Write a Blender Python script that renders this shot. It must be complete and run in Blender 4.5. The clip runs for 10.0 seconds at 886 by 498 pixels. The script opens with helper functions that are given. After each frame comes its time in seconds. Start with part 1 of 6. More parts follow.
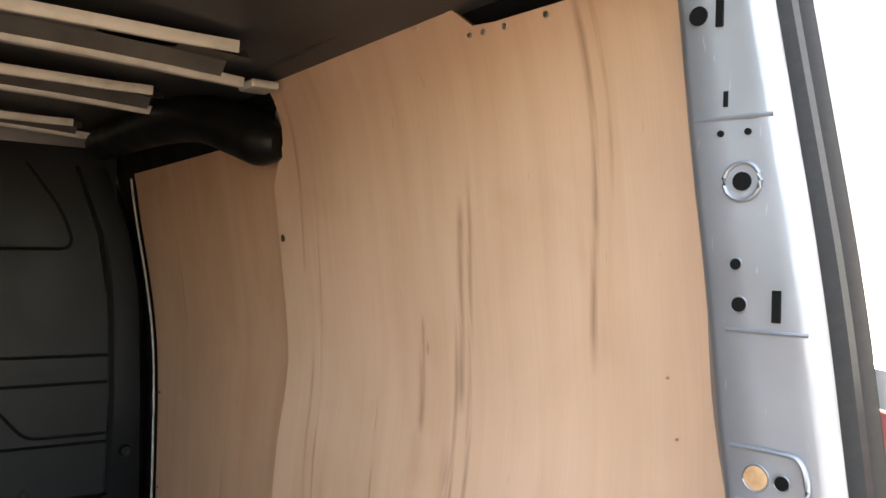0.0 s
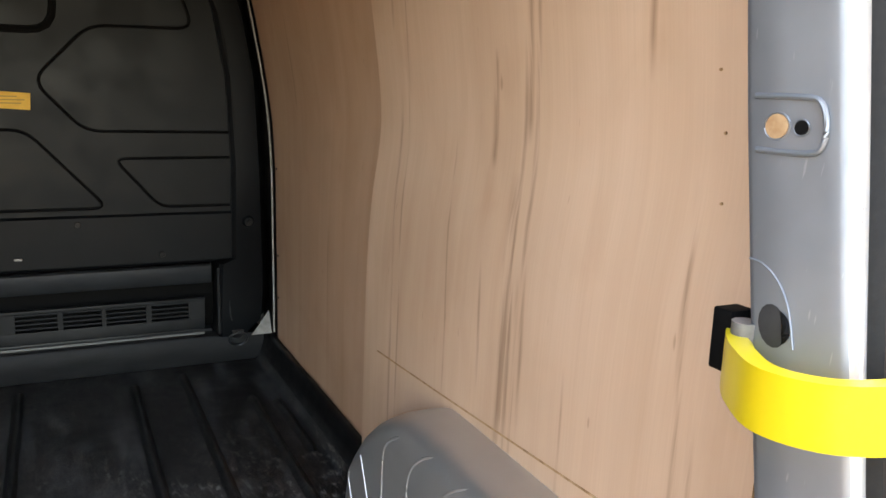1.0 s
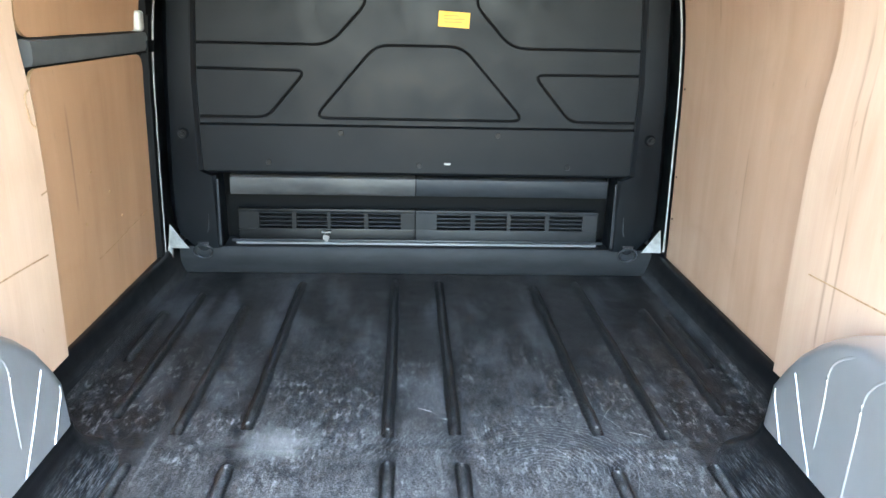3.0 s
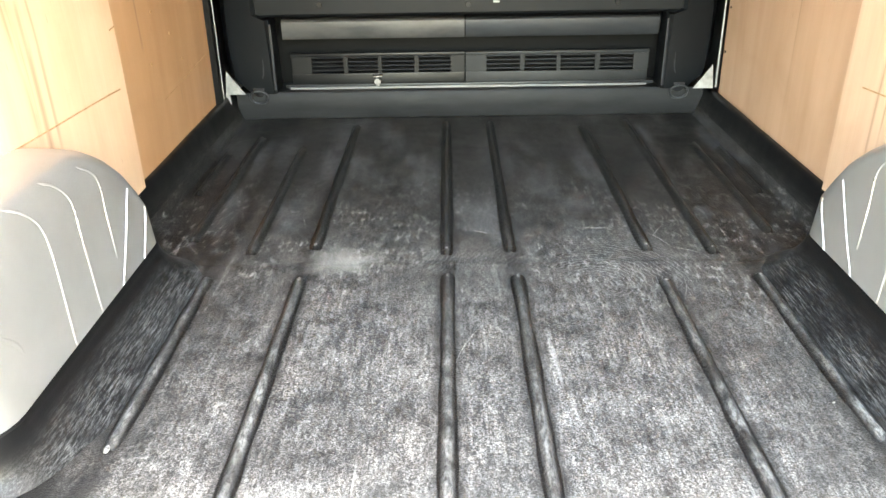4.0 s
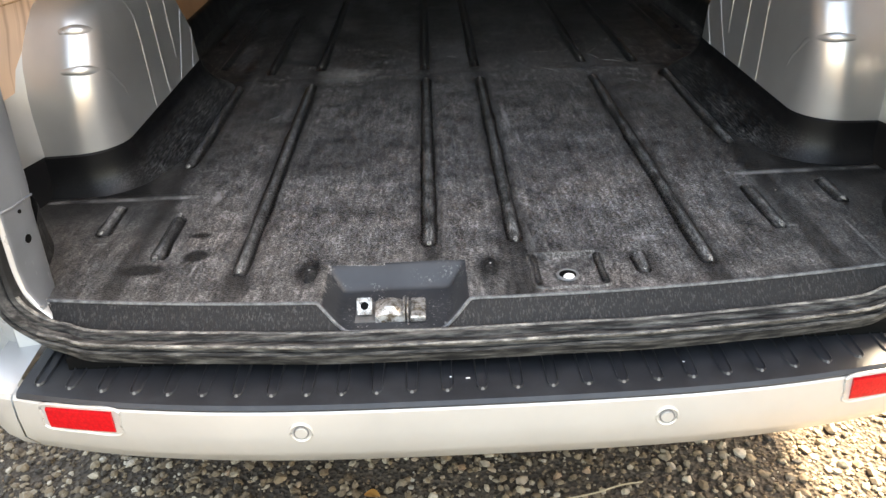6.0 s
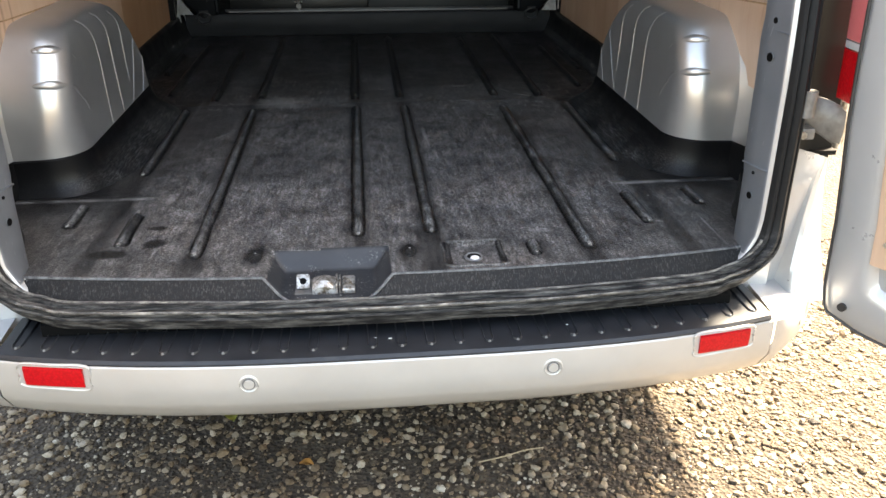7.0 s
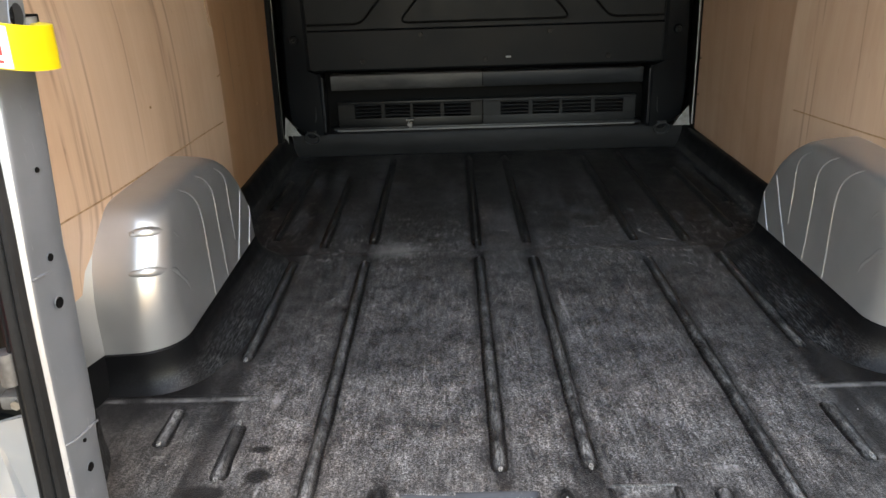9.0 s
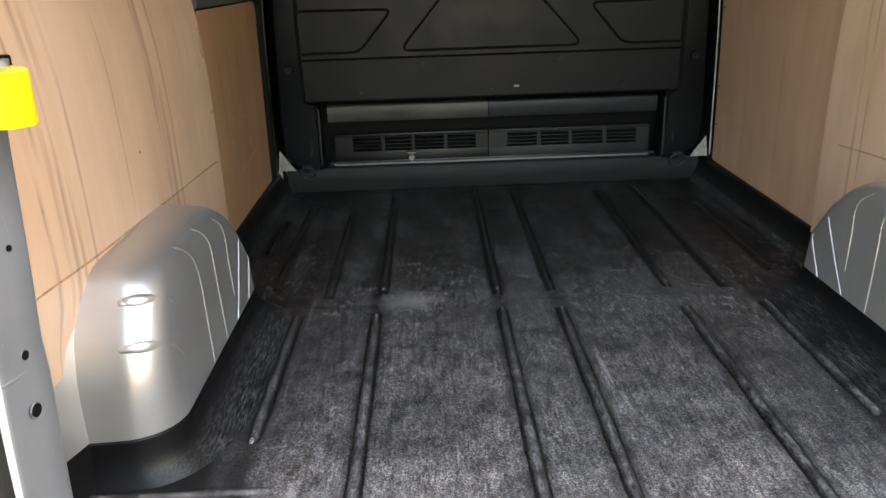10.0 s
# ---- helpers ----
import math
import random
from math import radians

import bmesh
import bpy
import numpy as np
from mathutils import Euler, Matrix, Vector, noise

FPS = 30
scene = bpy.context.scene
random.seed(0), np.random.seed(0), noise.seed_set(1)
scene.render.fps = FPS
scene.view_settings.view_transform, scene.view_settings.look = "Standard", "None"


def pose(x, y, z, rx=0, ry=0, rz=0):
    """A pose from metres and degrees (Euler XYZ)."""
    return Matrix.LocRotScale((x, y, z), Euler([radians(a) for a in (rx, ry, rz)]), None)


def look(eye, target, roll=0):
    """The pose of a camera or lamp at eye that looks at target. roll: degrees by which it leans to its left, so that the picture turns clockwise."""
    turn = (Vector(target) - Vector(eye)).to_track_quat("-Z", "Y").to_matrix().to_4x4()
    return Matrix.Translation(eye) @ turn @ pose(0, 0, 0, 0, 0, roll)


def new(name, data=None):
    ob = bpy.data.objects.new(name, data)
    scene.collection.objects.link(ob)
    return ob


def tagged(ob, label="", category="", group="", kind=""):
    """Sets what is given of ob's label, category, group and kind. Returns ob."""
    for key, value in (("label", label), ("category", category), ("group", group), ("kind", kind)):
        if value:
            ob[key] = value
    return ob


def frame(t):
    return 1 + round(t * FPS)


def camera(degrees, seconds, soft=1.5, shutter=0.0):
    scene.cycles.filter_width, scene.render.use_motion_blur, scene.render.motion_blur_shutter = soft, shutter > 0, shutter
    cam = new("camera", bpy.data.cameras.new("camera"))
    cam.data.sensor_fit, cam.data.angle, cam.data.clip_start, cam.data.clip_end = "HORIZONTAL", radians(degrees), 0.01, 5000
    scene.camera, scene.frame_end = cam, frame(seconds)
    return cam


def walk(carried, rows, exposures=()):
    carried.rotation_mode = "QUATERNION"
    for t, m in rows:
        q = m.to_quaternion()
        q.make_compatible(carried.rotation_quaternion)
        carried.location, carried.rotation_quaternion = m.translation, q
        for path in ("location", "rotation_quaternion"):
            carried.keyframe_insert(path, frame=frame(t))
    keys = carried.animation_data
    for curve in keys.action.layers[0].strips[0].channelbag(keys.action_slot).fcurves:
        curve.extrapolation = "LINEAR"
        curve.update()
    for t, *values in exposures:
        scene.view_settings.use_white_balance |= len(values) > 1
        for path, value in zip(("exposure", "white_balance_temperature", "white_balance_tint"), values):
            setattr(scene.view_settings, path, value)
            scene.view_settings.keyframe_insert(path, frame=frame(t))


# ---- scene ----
cam = camera(58.0, 10.0)
PATH = [
    (0, (0.148, -0.135, 1.749), (1.3, 1.499, 1.775), 1.8),
    (0.5, (0.199, -0.198, 1.645), (1.199, 1.521, 1.435), 2.5),
    (1, (0.222, -0.223, 1.59), (1.081, 1.539, 1.193), 2.0),
    (1.5, (0.185, -0.226, 1.566), (0.843, 1.6, 1.083), 1.8),
    (2, (0.108, -0.229, 1.553), (0.52, 1.659, 1.039), 2.0),
    (2.5, (0.046, -0.226, 1.556), (0.23, 1.691, 1.017), 1.5),
    (2.7, (0.008, -0.225, 1.558), (0.136, 1.692, 1.003), 1.4),
    (3.8, (-0.096, -0.353, 1.445), (-0.072, 1.496, 0.683), 0.2),
    (4, (-0.066, -0.361, 1.455), (-0.089, 1.44, 0.587), -1.0),
    (4.5, (-0.104, -0.524, 1.403), (-0.127, 1.219, 0.423), -0.6),
    (5, (-0.09, -0.719, 1.324), (-0.128, 0.984, 0.275), -0.3),
    (5.5, (-0.057, -0.935, 1.321), (-0.095, 0.778, 0.289), -1.7),
    (5.7, (-0.056, -0.978, 1.314), (-0.083, 0.75, 0.306), -2.2),
    (6.8, (-0.061, -1.315, 1.321), (0.096, 0.472, 0.437), -0.5),
    (7, (-0.057, -1.355, 1.332), (0.129, 0.438, 0.466), 0.2),
    (7.5, (-0.094, -1.397, 1.365), (0.069, 0.413, 0.53), 1.6),
    (8, (-0.11, -1.345, 1.393), (-0.039, 0.486, 0.592), 0.6),
    (8.5, (-0.089, -1.136, 1.438), (-0.047, 0.719, 0.694), -0.2),
    (9, (-0.145, -0.941, 1.478), (-0.178, 0.927, 0.764), -1.9),
    (9.5, (-0.253, -0.725, 1.494), (-0.291, 1.163, 0.836), -2.3),
    (10, (-0.251, -0.713, 1.484), (-0.232, 1.172, 0.816), -2.0),
]
LIGHT = [(0, 4.47, 8900, 12), (0.5, 4.01, 9800, 13), (1, 4.31, 9200, 12), (1.5, 4.49, 7500, 5), (2.0, 5.17, 6800, 4), (2.5, 5.95, 6800, 2), (3.3, 6.31, 8000, 4), (3.8, 6.51, 10300, 6), (4.0, 6.41, 10600, 6), (4.5, 5.71, 11200, 10), (5.0, 5.11, 11300, 10), (5.5, 4.26, 10900, 10), (6.2, 3.61, 9400, 10), (7, 3.41, 9000, 10), (7.5, 3.29, 9000, 10), (8, 3.36, 9200, 10), (8.5, 3.93, 9400, 10), (9, 3.83, 9600, 10), (9.5, 3.99, 9700, 10), (10, 4.31, 9500, 10)]
walk(cam, [(t, look(eye, target, roll)) for t, eye, target, roll in PATH], LIGHT)

# ---- light ----
world = bpy.data.worlds.new("sky")
scene.world = world
world.use_nodes = True
wn = world.node_tree.nodes
sky = wn.new("ShaderNodeTexSky")
sky.sky_type, sky.sun_disc = "NISHITA", False
SUN_EL, SUN_AZ = 47.0, 58.0          # degrees; azimuth from +y towards +x
sky.sun_elevation, sky.sun_rotation = radians(SUN_EL), radians(SUN_AZ)
sky.air_density, sky.dust_density, sky.ozone_density = 1.0, 3.0, 1.0
wn["Background"].inputs["Strength"].default_value = 0.15
world.node_tree.links.new(sky.outputs[0], wn["Background"].inputs[0])
sun = new("sun", bpy.data.lights.new("sun", "SUN"))
sun.data.energy, sun.data.angle, sun.data.color = 5.0, radians(7), (1.0, 0.98, 0.955)
sd = Vector((math.sin(radians(SUN_AZ)) * math.cos(radians(SUN_EL)), math.cos(radians(SUN_AZ)) * math.cos(radians(SUN_EL)), math.sin(radians(SUN_EL))))
sun.matrix_basis = look(sd * 20, (0, 0, 0))


# ---- materials ----
def mat(name, base, rough=0.5, metal=0.0, spec=0.5, coat=0.0):
    m = bpy.data.materials.new(name)
    m.use_nodes = True
    b = m.node_tree.nodes["Principled BSDF"]
    b.inputs["Base Color"].default_value = (*base, 1)
    b.inputs["Roughness"].default_value = rough
    b.inputs["Metallic"].default_value = metal
    b.inputs["Specular IOR Level"].default_value = spec
    b.inputs["Coat Weight"].default_value = coat
    return m


def nd(m, kind, **values):
    n = m.node_tree.nodes.new(kind)
    for k, v in values.items():
        n.inputs[k].default_value = v
    return n


def ln(m, a, b):
    m.node_tree.links.new(a, b)


def coords(m, scale=(1, 1, 1)):
    c = m.node_tree.nodes.new("ShaderNodeTexCoord")
    mp = nd(m, "ShaderNodeMapping", Scale=scale)
    ln(m, c.outputs["Object"], mp.inputs["Vector"])
    return mp.outputs[0]


def noise_tex(m, scale, detail=4.0, rough=0.55, stretch=(1, 1, 1)):
    n = nd(m, "ShaderNodeTexNoise", Scale=scale, Detail=detail, Roughness=rough)
    ln(m, coords(m, stretch), n.inputs["Vector"])
    return n.outputs["Fac"]


def ramp(m, fac, *stops):
    r = m.node_tree.nodes.new("ShaderNodeValToRGB")
    el = r.color_ramp.elements
    while len(el) < len(stops):
        el.new(0.5)
    for e, (p, c) in zip(el, stops):
        e.position = p
        e.color = (*c, 1) if len(c) == 3 else c
    ln(m, fac, r.inputs[0])
    return r.outputs[0]


def g(v):
    return (v, v, v)


def mix(m, fac, a, b, how="MIX"):
    n = m.node_tree.nodes.new("ShaderNodeMix")
    n.data_type, n.blend_type = "RGBA", how
    for sock, v in ((n.inputs[0], fac), (n.inputs[6], a), (n.inputs[7], b)):
        if isinstance(v, (int, float)):
            sock.default_value = v
        elif isinstance(v, tuple):
            sock.default_value = (*v, 1)
        else:
            ln(m, v, sock)
    return n.outputs[2]


def mathn(m, op, a, b=0.0):
    n = m.node_tree.nodes.new("ShaderNodeMath")
    n.operation = op
    for sock, v in ((n.inputs[0], a), (n.inputs[1], b)):
        if isinstance(v, (int, float)):
            sock.default_value = v
        else:
            ln(m, v, sock)
    return n.outputs[0]


def finish(m, col=None, rough=None, bump=None, strength=0.2, dist=0.002):
    b = m.node_tree.nodes["Principled BSDF"]
    if col is not None:
        ln(m, col, b.inputs["Base Color"])
    if rough is not None:
        ln(m, rough, b.inputs["Roughness"])
    if bump is not None:
        bp = nd(m, "ShaderNodeBump", Strength=strength, Distance=dist)
        ln(m, bump, bp.inputs["Height"])
        ln(m, bp.outputs[0], b.inputs["Normal"])
    return m


def spread(m, fac, lo, hi):
    n = m.node_tree.nodes.new("ShaderNodeMapRange")
    for i, v in ((1, lo), (2, hi)):
        n.inputs[i].default_value = v
    ln(m, fac, n.inputs[0])
    return n.outputs[0]


def ply_material(name, base, dark, shift, streaks, bow=0.0):
    """Rotary-cut ply with its grain upright; streaks: (y, low z, high z, half width) of the dark resin lines."""
    m = mat(name, base, 0.42, 0, 0.4)
    c = m.node_tree.nodes.new("ShaderNodeTexCoord")
    sp = m.node_tree.nodes.new("ShaderNodeSeparateXYZ")
    ln(m, c.outputs["Object"], sp.inputs[0])

    def stretched(sy, sz, scale, detail=3.0, off=0.0, twist=0.25):
        mp = nd(m, "ShaderNodeMapping", Scale=(0.0, sy, sz), Location=(off, shift + off, off))
        ln(m, c.outputs["Object"], mp.inputs["Vector"])
        n = nd(m, "ShaderNodeTexNoise", Scale=scale, Detail=detail, Roughness=0.55, Distortion=twist)
        ln(m, mp.outputs[0], n.inputs["Vector"])
        return n.outputs["Fac"]
    fine = stretched(70, 1.3, 4.0, 4)
    mid = stretched(9, 0.5, 2.0, 5, 3.1, 0.5)
    broad = stretched(1.6, 0.7, 1.8, 3, 7.7, 0.6)
    col = mix(m, spread(m, fine, 0.3, 0.7), base, tuple(v * 0.945 for v in base))
    col = mix(m, spread(m, mid, 0.30, 0.75), col, mix(m, 1.0, col, (0.905, 0.87, 0.83), "MULTIPLY"))
    col = mix(m, spread(m, broad, 0.32, 0.68), mix(m, 1.0, col, (0.91, 0.89, 0.87), "MULTIPLY"), mix(m, 1.0, col, (1.08, 1.09, 1.10), "MULTIPLY"))
    smudge = stretched(5, 3.2, 1.0, 5, 1.3, 0.8)
    col = mix(m, ramp(m, smudge, (0.52, g(0)), (0.72, g(0.5))), col, mix(m, 1.0, col, (0.86, 0.80, 0.74), "MULTIPLY"))
    # resin streaks, wandering a little
    wander = mathn(m, "MULTIPLY", mathn(m, "SUBTRACT", stretched(0.4, 1.0, 2.6, 2, 9.0), 0.5), 0.012)
    hump = nd(m, "ShaderNodeMapRange")                       # the lines swerve at the middle of the board
    hump.interpolation_type = "SMOOTHSTEP"
    for i, v in ((1, 0.42), (2, 0.0), (3, 0.0), (4, bow)):
        hump.inputs[i].default_value = v
    ln(m, mathn(m, "ABSOLUTE", mathn(m, "SUBTRACT", sp.outputs["Z"], 1.52)), hump.inputs[0])
    ywob = mathn(m, "SUBTRACT", mathn(m, "ADD", sp.outputs["Y"], wander), hump.outputs[0])
    broken = ramp(m, stretched(34, 1.9, 2.0, 4, 5.9), (0.40, g(0.08)), (0.56, g(1)))
    for y, z0, z1, w in streaks:
        across = mathn(m, "ABSOLUTE", mathn(m, "SUBTRACT", ywob, y))
        a = nd(m, "ShaderNodeMapRange")
        for i, v in ((1, w * 3.0), (2, 0.0)):
            a.inputs[i].default_value = v
        ln(m, across, a.inputs[0])
        e = nd(m, "ShaderNodeMapRange")
        half = (z1 - z0) / 2
        for i, v in ((1, half), (2, half * 0.75)):
            e.inputs[i].default_value = v
        ln(m, mathn(m, "ABSOLUTE", mathn(m, "SUBTRACT", sp.outputs["Z"], (z0 + z1) / 2)), e.inputs[0])
        k = mathn(m, "MULTIPLY", mathn(m, "MULTIPLY", a.outputs[0], e.outputs[0]), mathn(m, "MULTIPLY", broken, 0.58))
        col = mix(m, k, col, dark)
    # pin knots and flecks
    fleck = ramp(m, stretched(40, 9, 1.7, 1, 2.2), (0.76, g(0)), (0.82, g(1)))
    col = mix(m, mathn(m, "MULTIPLY", fleck, 0.4), col, dark)
    rough = mathn(m, "ADD", mathn(m, "MULTIPLY", spread(m, mid, 0.0, 1.0), 0.14), 0.38)
    return finish(m, col, rough, fine, 0.12, 0.001)


PLY = ply_material("birch_ply", (0.562, 0.388, 0.284), (0.17, 0.085, 0.045), 0.0, (
    (0.845, 1.50, 1.85, 0.004), (0.822, 1.0, 1.9, 0.003), (0.838, 0.6, 1.30, 0.003), (0.872, 1.0, 1.46, 0.007), (0.885, 0.9, 1.35, 0.004), (0.858, 0.7, 1.7, 0.0025),
    (0.955, 1.45, 1.66, 0.004), (0.965, 0.7, 1.3, 0.002), (0.46, 0.7, 1.5, 0.003), (0.435, 0.8, 1.25, 0.0025), (1.37, 0.7, 1.6, 0.003), (1.33, 0.8, 1.9, 0.002), (0.56, 1.6, 2.1, 0.003), (0.535, 1.7, 2.1, 0.002), (1.40, 1.7, 2.1, 0.003), (0.70, 0.6, 1.2, 0.0015), (1.10, 1.0, 1.5, 0.0015)), 0.035)
PLY2 = ply_material("birch_ply_left", (0.625, 0.42, 0.292), (0.18, 0.09, 0.045), 4.3, (
    (1.15, 0.95, 1.55, 0.006), (1.13, 1.1, 1.7, 0.004), (1.18, 0.9, 1.25, 0.005), (1.22, 0.9, 1.6, 0.003), (0.60, 0.7, 1.6, 0.005), (0.575, 0.9, 1.3, 0.004), (0.63, 0.6, 1.5, 0.0035), (0.68, 0.6, 1.7, 0.0025), (0.52, 0.7, 1.2, 0.005), (0.545, 1.2, 1.8, 0.003), (0.90, 1.0, 1.7, 0.0015)))
PLY3 = ply_material("door_ply", (0.41, 0.225, 0.122), (0.10, 0.05, 0.03), 9.1, ((2.05, 0.8, 1.1, 0.003), (1.8, 1.0, 1.3, 0.003)))

# separate sheet; its darker base also carries the shade near the bulkhead
PLY4 = ply_material("front_ply_shaded", (0.45, 0.285, 0.195), (0.17, 0.085, 0.045), 6.7, ((2.2, 1.5, 1.8, 0.002), (1.9, 0.8, 1.2, 0.0015)))

PLY_EDGE = mat("ply_edge", (0.33, 0.21, 0.12), 0.8)
finish(PLY_EDGE, ramp(PLY_EDGE, noise_tex(PLY_EDGE, 60, 3), (0.3, (0.24, 0.13, 0.06)), (0.7, (0.42, 0.27, 0.15))))

SILVER = mat("silver_paint", (0.46, 0.465, 0.47), 0.28, 0.8, 0.5, 0.3)
finish(SILVER, mix(SILVER, spread(SILVER, noise_tex(SILVER, 5, 4), 0.3, 0.75), (0.60, 0.595, 0.585), (0.51, 0.506, 0.498)),
       ramp(SILVER, noise_tex(SILVER, 14, 6), (0.3, g(0.30)), (0.75, g(0.38))))

BODYM = mat("body_silver", (0.40, 0.41, 0.42), 0.3, 0.4, 0.5, 0.4)
finish(BODYM, mix(BODYM, spread(BODYM, noise_tex(BODYM, 4, 5), 0.3, 0.75), (0.50, 0.505, 0.51), (0.42, 0.425, 0.43)),
       ramp(BODYM, noise_tex(BODYM, 12, 6), (0.3, g(0.26)), (0.75, g(0.36))))

PILLAR = mat("grey_primer_silver", (0.22, 0.23, 0.245), 0.36, 0.6, 0.5)
scr = ramp(PILLAR, noise_tex(PILLAR, 22, 2, 0.5, (1, 9, 1.2)), (0.70, g(0)), (0.74, g(0.5)))
finish(PILLAR, mix(PILLAR, scr, mix(PILLAR, spread(PILLAR, noise_tex(PILLAR, 7, 5), 0.3, 0.7), (0.23, 0.246, 0.272), (0.185, 0.20, 0.222)), (0.36, 0.37, 0.38)),
       ramp(PILLAR, noise_tex(PILLAR, 18, 5), (0.3, g(0.33)), (0.7, g(0.48))))

CHAMP = mat("champagne_paint", (0.52, 0.495, 0.45), 0.36, 0.35, 0.5, 0.3)
finish(CHAMP, mix(CHAMP, spread(CHAMP, noise_tex(CHAMP, 4, 5), 0.35, 0.75), (0.53, 0.51, 0.48), (0.45, 0.432, 0.405)),
       ramp(CHAMP, noise_tex(CHAMP, 26, 6), (0.35, g(0.31)), (0.7, g(0.5))))

BLACK = mat("black_panel", (0.014, 0.016, 0.018), 0.42, 0.0, 0.20)
finish(BLACK, mix(BLACK, spread(BLACK, noise_tex(BLACK, 3, 5), 0.35, 0.75), (0.0028, 0.0037, 0.0047), (0.0054, 0.0068, 0.0084)),
       ramp(BLACK, noise_tex(BLACK, 9, 6), (0.3, g(0.36)), (0.7, g(0.55))), noise_tex(BLACK, 500, 2), 0.08, 0.0006)

GLOSS = mat("glossy_black", (0.004, 0.0045, 0.005), 0.28, 0.0, 0.22)
finish(GLOSS, None, ramp(GLOSS, noise_tex(GLOSS, 8, 4), (0.35, g(0.3)), (0.7, g(0.45))))
BARM = mat("grey_bar_steel", (0.10, 0.10, 0.095), 0.5, 0.2)
finish(BARM, mix(BARM, spread(BARM, noise_tex(BARM, 8, 5), 0.3, 0.7), (0.115, 0.115, 0.108), (0.07, 0.07, 0.068)))
WORNAL = mat("worn_grey_beam", (0.13, 0.125, 0.12), 0.4, 0.3)
finish(WORNAL, mix(WORNAL, spread(WORNAL, noise_tex(WORNAL, 7, 5, 0.6, (1, 3, 3)), 0.3, 0.7), (0.095, 0.092, 0.088), (0.045, 0.045, 0.046)))
SILLM = mat("dark_sill_paint", (0.02, 0.021, 0.023), 0.55, 0, 0.18)
finish(SILLM, mix(SILLM, spread(SILLM, noise_tex(SILLM, 7, 5, 0.6, (1, 4, 4)), 0.3, 0.7), (0.009, 0.0098, 0.011), (0.017, 0.018, 0.0195)))
# near-black for grooves and trim, and for gaps that only lie in shade
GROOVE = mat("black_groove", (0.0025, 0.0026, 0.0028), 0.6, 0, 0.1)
FLANGE = mat("dull_grey_flange", (0.26, 0.255, 0.24), 0.5, 0.1)
finish(FLANGE, mix(FLANGE, spread(FLANGE, noise_tex(FLANGE, 30, 5), 0.35, 0.7), (0.30, 0.295, 0.28), (0.15, 0.147, 0.14)))
BEAM = mat("dark_steel", (0.05, 0.055, 0.06), 0.33, 0.4)
finish(BEAM, mix(BEAM, spread(BEAM, noise_tex(BEAM, 6, 5, 0.6, (1, 4, 4)), 0.3, 0.7), (0.024, 0.027, 0.031), (0.042, 0.045, 0.049)))
VENTP = mat("grey_plastic", (0.055, 0.06, 0.066), 0.5, 0, 0.25)
finish(VENTP, mix(VENTP, spread(VENTP, noise_tex(VENTP, 12, 5), 0.3, 0.7), (0.0085, 0.0098, 0.0112), (0.0155, 0.017, 0.0186)))

LINER = mat("worn_black_liner", (0.03, 0.03, 0.032), 0.5, 0, 0.32)


